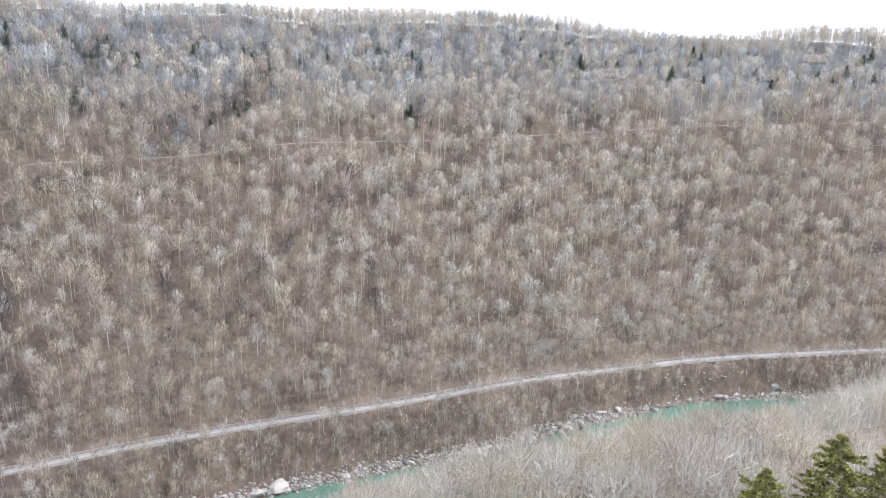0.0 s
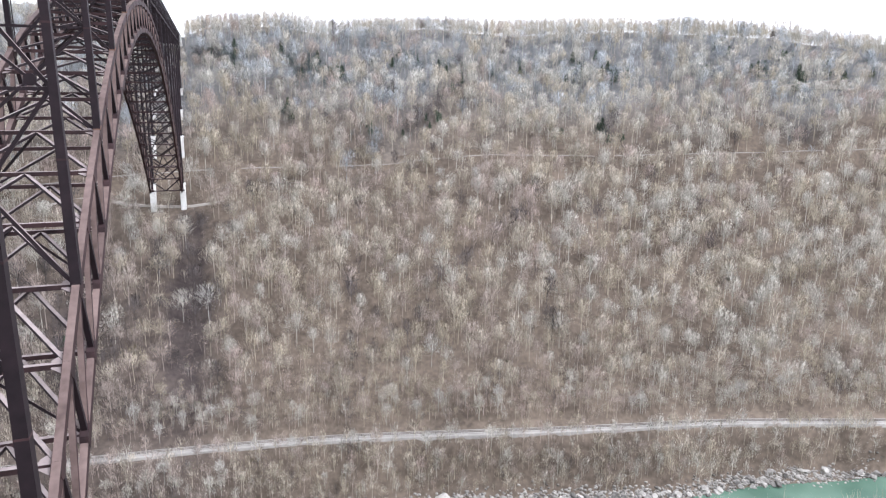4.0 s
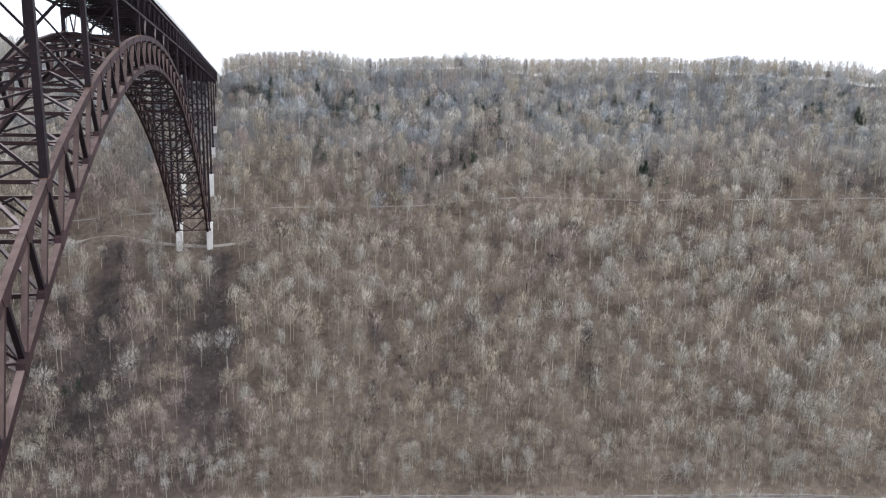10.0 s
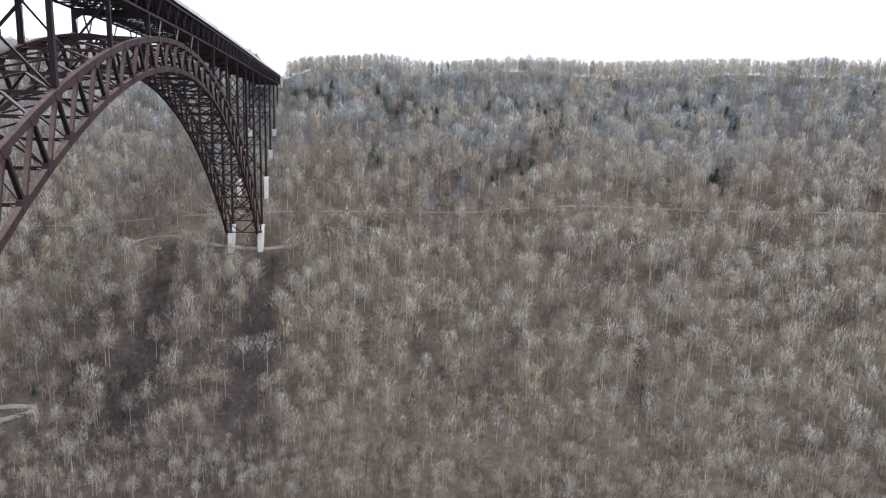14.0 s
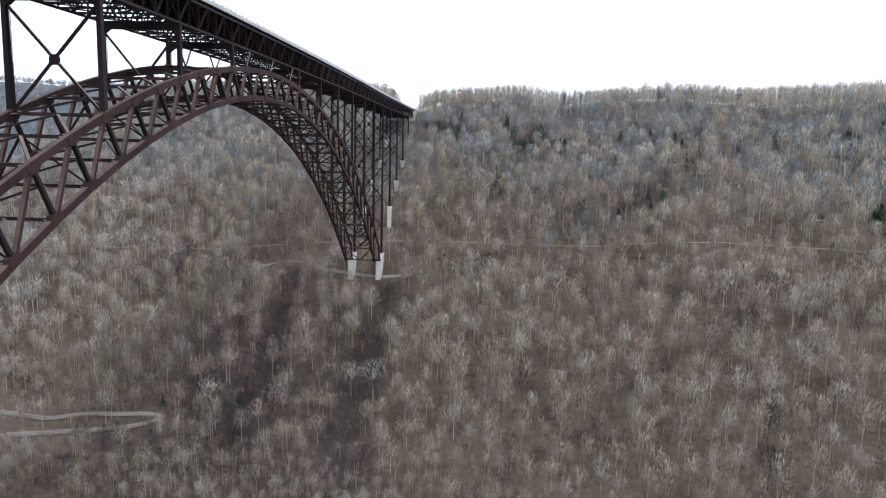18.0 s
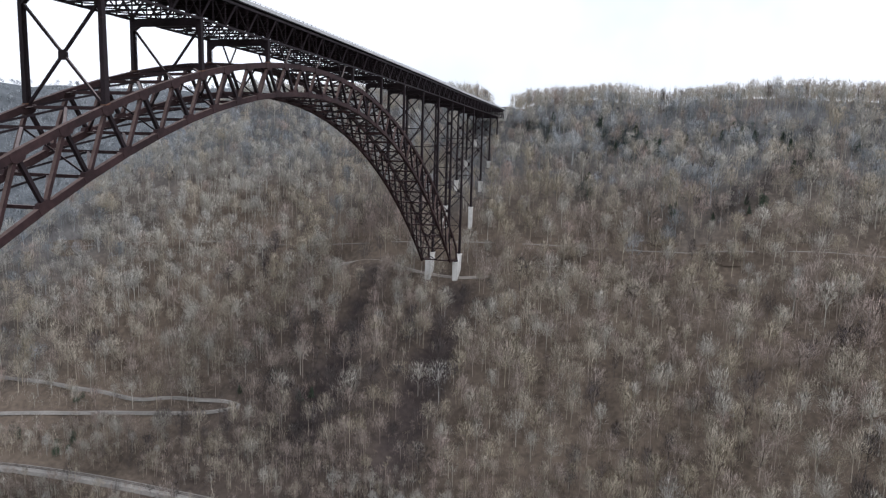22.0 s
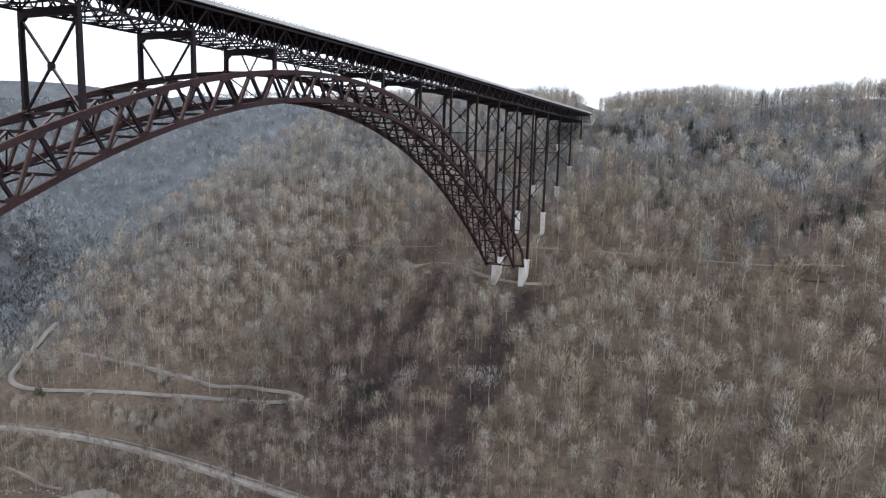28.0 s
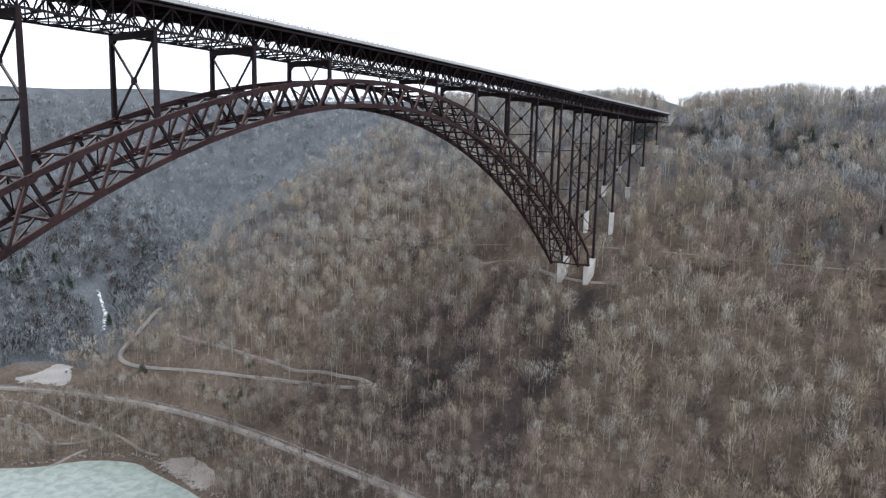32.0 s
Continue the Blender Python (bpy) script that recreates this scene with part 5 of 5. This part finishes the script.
def boulders():
    rng = np.random.RandomState(55)
    kinds = [rock_mesh("boulder", 60 + k, BOULDER, 2, (.6, .8, .5, .9, .7, .65)[k]) for k in range(6)]
    spots = [(484, -69, 10.5, 3, 4.0), (406, -55, 6.0, 5, .2), (127, 9, 11.0, 2, 2.0), (139, 8, 13.0, 2, 2.2), (362, -29, 6.5, 1, 2.5), (399, -29, 7.0, 2, 2.0), (327, -31, 6.0, 0, 2.0), (259, -19, 5.0, 4, 1.5), (173, -7, 5.0, 3, 1.5), (496, -92, 8.0, 0, 1.2), (517, -105, 8.5, 2, 1.2), (441, -52, 9.5, 2, 1.8), (455, -56, 7.5, 0, 1.8), (152, 0, 3.0, 5, .2), (163, -10, 2.6, 1, .2), (215, -26, 2.6, 3, .2)]
    for x in np.r_[rng.uniform(100, 560, 270), rng.uniform(230, 330, 50)]:
        r = float(rail_line(x) + bank_shift(x))
        y = r - 43.0 + rng.uniform(-2.5, 3.2)
        if 330 < x < 380:
            y += 4
        spots.append((x, y, rng.uniform(1.4, 3.0) if rng.rand() < .5 else rng.uniform(3.0, 5.8), rng.randint(6), None))
    for x, y, s, k, z in spots:
        if z is None:
            z = max(float(land(x, y)), -.5) + s * .12
        t = tagged(new("boulder", kinds[k]), "pale grey sandstone boulder at the river's edge" if s < 5 else "large pale sandstone boulder at the river's edge", "boulder", "river boulders")
        t.matrix_basis = pose(x, y, z, rng.uniform(-14, 14), rng.uniform(-14, 14), rng.uniform(0, 360)) @ Matrix.Diagonal((s * rng.uniform(.9, 1.4), s, s * rng.uniform(.8, 1.1), 1))
    # smaller rubble along the banks
    small = [rock_mesh("rubble", 90 + k, ROCK, 1, .7) for k in range(4)]
    V, T, base = [], [], 0
    packs = []
    for me in small:
        packs.append((np.array([v.co for v in me.vertices]), np.array([p.vertices[:] for p in me.polygons])))
        bpy.data.meshes.remove(me)
    xs = np.r_[rng.uniform(90, 680, 4600), rng.uniform(-330, 90, 700)]
    ys = rail_line(xs) + bank_shift(xs) - np.where(xs > -100, 42.3, shore(xs) - 1.5) + rng.normal(size=len(xs)) * np.where(xs > -100, 2.6, 1.2) + np.where(xs > -100, 1.6, 0)
    zs = np.maximum(land(xs, ys), -.4)
    for x, y, z in zip(xs, ys, zs):
        s = rng.uniform(.7, 3.4)
        v, t = packs[rng.randint(4)]
        a = rng.uniform(0, 6.28)
        w = np.stack([v[:, 0] * math.cos(a) - v[:, 1] * math.sin(a), v[:, 0] * math.sin(a) + v[:, 1] * math.cos(a), v[:, 2]], -1) * s
        V.append(w + [x, y, z + s * .1])
        T.append(t + base)
        base += len(v)
    T = np.concatenate(T)
    tagged(new("rock_rubble", tri_mesh("rock_rubble", np.concatenate(V), T, [ROCK], np.zeros(len(T)))), "pale rock rubble along the river banks", "rubble", kind="stuff")


boulders()


def outcrops():
    rng = np.random.RandomState(21)
    kinds = []
    for k in range(4):
        bm = bmesh.new()
        bmesh.ops.create_cube(bm, size=1.0)
        bmesh.ops.subdivide_edges(bm, edges=bm.edges, cuts=2, use_grid_fill=True)
        for v in bm.verts:
            v.co += Vector(rng.normal(size=3)) * .055
        me = bpy.data.meshes.new("rock_block")
        bm.to_mesh(me)
        bm.free()
        me.materials.append(BLOCK)
        kinds.append(me)
    for x, y, wide, high in ((598, 222, 24, 8), (575, 236, 14, 6), (560, 243, 10, 5), (689, 182, 18, 7), (640, 206, 10, 5), (760, 140, 16, 6), (389, 343, 9, 3), (220, 384, 7, 2.6), (206, 304, 10, 2.2), (820, 120, 20, 7)):
        z = float(land(x, y))
        t = tagged(new("rock_outcrop"), "pale layered sandstone outcrop below the gorge rim", "rock outcrop", "sandstone outcrops")
        t.location = (x, y, z)
        slope = math.atan2(float(rail_line(x + 20) - rail_line(x - 20)), 40)
        c, s = math.cos(slope), math.sin(slope)
        u = -wide / 2
        while u < wide / 2:
            w = rng.uniform(2.2, 4.6)
            n = rng.randint(1, 4)
            b = -2.5
            for k in range(n):
                h = high / n * rng.uniform(.6, 1.2)
                o = rng.uniform(-1.0, 1.0) - 3 + k * .5
                m = pose(c * u - s * o, s * u + c * o, b + h / 2, rng.uniform(-4, 4), rng.uniform(-4, 4), math.degrees(slope) + rng.uniform(-12, 12)) @ Matrix.Diagonal((w, rng.uniform(4, 7), h, 1))
                child("rock_block", kinds[rng.randint(4)], t, "", m)
                b += h
            u += w * .9


outcrops()


# ---------------------------------------------------------------- river landing
def patch(name, outline, z, mat, label, category):
    """A sheet with an uneven outline laid just above the ground, that follows it."""
    c = np.mean(outline, axis=0)
    rings, v, f = 5, [], []
    o = along(list(outline) + [outline[0]], 3.0)
    o = o + np.random.RandomState(len(o)).normal(size=o.shape) * .5
    n = len(o)
    for r in range(rings + 1):
        for p in o:
            q = c + (p - c) * r / rings
            v.append((q[0], q[1], float(land(q[0], q[1])) + (z if r < rings else -.4) + (.12 * math.sin(q[0] * .9 + q[1] * 1.3) if r < rings else 0)))
    for r in range(rings):
        for i in range(n):
            a, b = r * n + i, r * n + (i + 1) % n
            f.append((a, b, b + n, a + n))
    return tagged(new(name, mesh_of(name, v, f, mat)), label, category, kind="structure")


patch("pavement", [(-398, 31), (-394, 47), (-402, 64), (-412, 78), (-396, 80), (-378, 73), (-352, 57), (-343, 50), (-360, 40), (-380, 28)], .35, PALE_GRAVEL, "pale gravel car park beside the railway", "car park")
patch("ground_beach", [(-214, 37), (-207, 46), (-194, 51), (-178, 50), (-163, 47), (-152, 40), (-150, 30), (-158, 26), (-180, 30), (-200, 32)], .3, SAND, "pale sandy river beach", "beach")
ramp = along([(-268, 19), (-270, 6), (-271, -5)], 2.0)
strip("pavement", ramp, np.maximum(heights(ramp, .15, 5), .12), [(-2.0, -.5), (-1.8, .1), (1.8, .1), (2.0, -.5)], GRAVEL, "pale concrete boat ramp into the river", "boat ramp")
creek = along([(-562, 206), (-548, 199), (-538, 197), (-526, 190), (-514, 186), (-498, 174), (-480, 164), (-462, 150)], 2.0)
strip("water", creek, heights(creek, .6, 5) + np.random.RandomState(5).uniform(-.9, .6, len(creek)), [(-2.2, -1.0), (-1.3, .2), (-.4, .6), (.5, .3), (1.2, .4), (2.2, -1.0)], FOAM, "white water tumbling down a steep side creek", "creek")


def car(x, y, turn, paint, label):
    t = tagged(new("parked_car"), label, "car", "parked cars")
    t.matrix_basis = pose(x, y, float(land(x, y)) + .38, 0, 0, turn)
    side = [(-2.3, .35), (-2.35, .75), (-2.2, 1.0), (-1.0, 1.08), (1.05, 1.05), (2.2, .92), (2.3, .6), (2.25, .35)]
    prism("body", side, -.88, .88, paint, t)
    prism("cabin", [(-1.75, 1.06), (-1.45, 1.62), (.45, 1.66), (1.15, 1.05)], -.76, .76, CAR_GLASS, t, "dark glass cabin")
    prism("roof", [(-1.45, 1.63), (-1.4, 1.70), (.4, 1.73), (.48, 1.67)], -.74, .74, paint, t)
    for yy in (-1.45, 1.45):
        for xx in (-.8, .8):
            ring = [(yy + .34 * math.cos(k * .628), .34 + .34 * math.sin(k * .628)) for k in range(10)]
            wheel = prism("wheel", ring, xx - .11, xx + .11, TYRE, t, "black tyre")
            hub = [(yy + .2 * math.cos(k * .785), .34 + .2 * math.sin(k * .785)) for k in range(8)]
            prism("rim", hub, xx - .125, xx + .125, PARAPET, wheel, "pale metal rim")


car(-378, 67, 60, CAR_WHITE, "white car parked on the gravel car park")
car(-375, 64.5, 62, CAR_BLUE, "dark blue car parked on the gravel car park")
car(-350, 6.5, 50, CAR_WHITE, "white car parked beside the river landing")
car(-305, 35, 100, CAR_WHITE, "small white car parked under the trees")


# ---------------------------------------------------------------- piers, pedestals and abutments
def arch_pier(sx, sy):
    t = tagged(new("arch_pier"), "pale concrete arch pier with a forked top on the slope", "bridge pier", "arch piers")
    x = sx * HALF
    foot = float(land(x, sy * 250)) - 8
    prism("pedestal", [(sy * a, b) for a, b in ((245.5, foot), (245.0, 127), (245.2, 136.8), (250.6, 137.2), (251.0, 131), (251.8, foot))], x - 1.9, x + 1.9, CONCRETE, t)
    prism("buttress", [(sy * a, b) for a, b in ((251.9, foot), (251.5, 128), (256.2, 140.6), (260.6, 140.6), (260.6, 137.2), (255.0, foot))], x - 1.6, x + 1.6, CONCRETE, t)
    prism("bearing_block", [(sy * a, b) for a, b in ((246.6, 136.8), (246.6, 138.0), (250.4, 138.0), (250.4, 137.1))], x - 1.2, x + 1.2, STEEL, t, "dark steel bearing")
    prism("column_cap", [(sy * a, b) for a, b in ((256.0, 140.6), (256.0, 141.4), (260.9, 141.4), (260.9, 140.6))], x - 1.9, x + 1.9, CONCRETE, t)


for sx in (-1, 1):
    for sy in (-1, 1):
        arch_pier(sx, sy)


def pedestals():
    for sy in (-1, 1):
        for n in (11, 12, 13, 14):
            y = 259 + END_BAY * (n - 10)
            for sx in (-1, 1):
                x, top = sx * HALF, PED_TOP[n]
                low = min(float(land(x, sy * y)) - 3, top - 5.5)
                t = tagged(new("column_pedestal"), "pale concrete pedestal under a steel bridge column", "pedestal", "column pedestals")
                prism("shaft", [(sy * (y - 1.7), low), (sy * (y - 1.5), top - .9), (sy * (y + 1.5), top - .9), (sy * (y + 1.7), low)], x - 1.5, x + 1.5, CONCRETE, t)
                prism("cap", [(sy * (y - 1.8), top - .9), (sy * (y - 1.8), top), (sy * (y + 1.8), top), (sy * (y + 1.8), top - .9)], x - 1.8, x + 1.8, CONCRETE, t)


pedestals()


def abutment(sy):
    y0 = 259 + 5 * END_BAY
    z = truss_low(sy * y0)
    t = tagged(new("abutment"), "pale concrete bridge abutment at the gorge rim", "abutment", "bridge abutments")
    prism("breast_wall", [(sy * (y0 + .6), z - 16), (sy * (y0 + .6), z - 1.0), (sy * (y0 + 3.2), z - 1.0), (sy * (y0 + 3.2), z - 16)], -12.6, 12.6, CONCRETE, t)
    prism("back_wall", [(sy * (y0 + 3.25), z - 16), (sy * (y0 + 3.25), z + DEEP + .6), (sy * (y0 + 5.0), z + DEEP + .6), (sy * (y0 + 5.0), z - 16)], -12.2, 12.2, CONCRETE, t)
    for sx in (-1, 1):
        prism("wing_wall", [(sy * (y0 + 5.05), z - 14), (sy * (y0 + 5.05), z + DEEP + 1.9), (sy * (y0 + 26), z + DEEP + 1.9), (sy * (y0 + 26), z - 2)], sx * 11.6 - .45, sx * 11.6 + .45, CONCRETE, t)
    prism("approach_fill", [(sy * (y0 + 5.1), z - 12), (sy * (y0 + 5.1), z + DEEP + 1.0), (sy * (y0 + 120), z + DEEP + 1.0), (sy * (y0 + 120), z - 2)], -11.1, 11.1, ASPHALT, t, "asphalt approach road")


abutment(1)
abutment(-1)
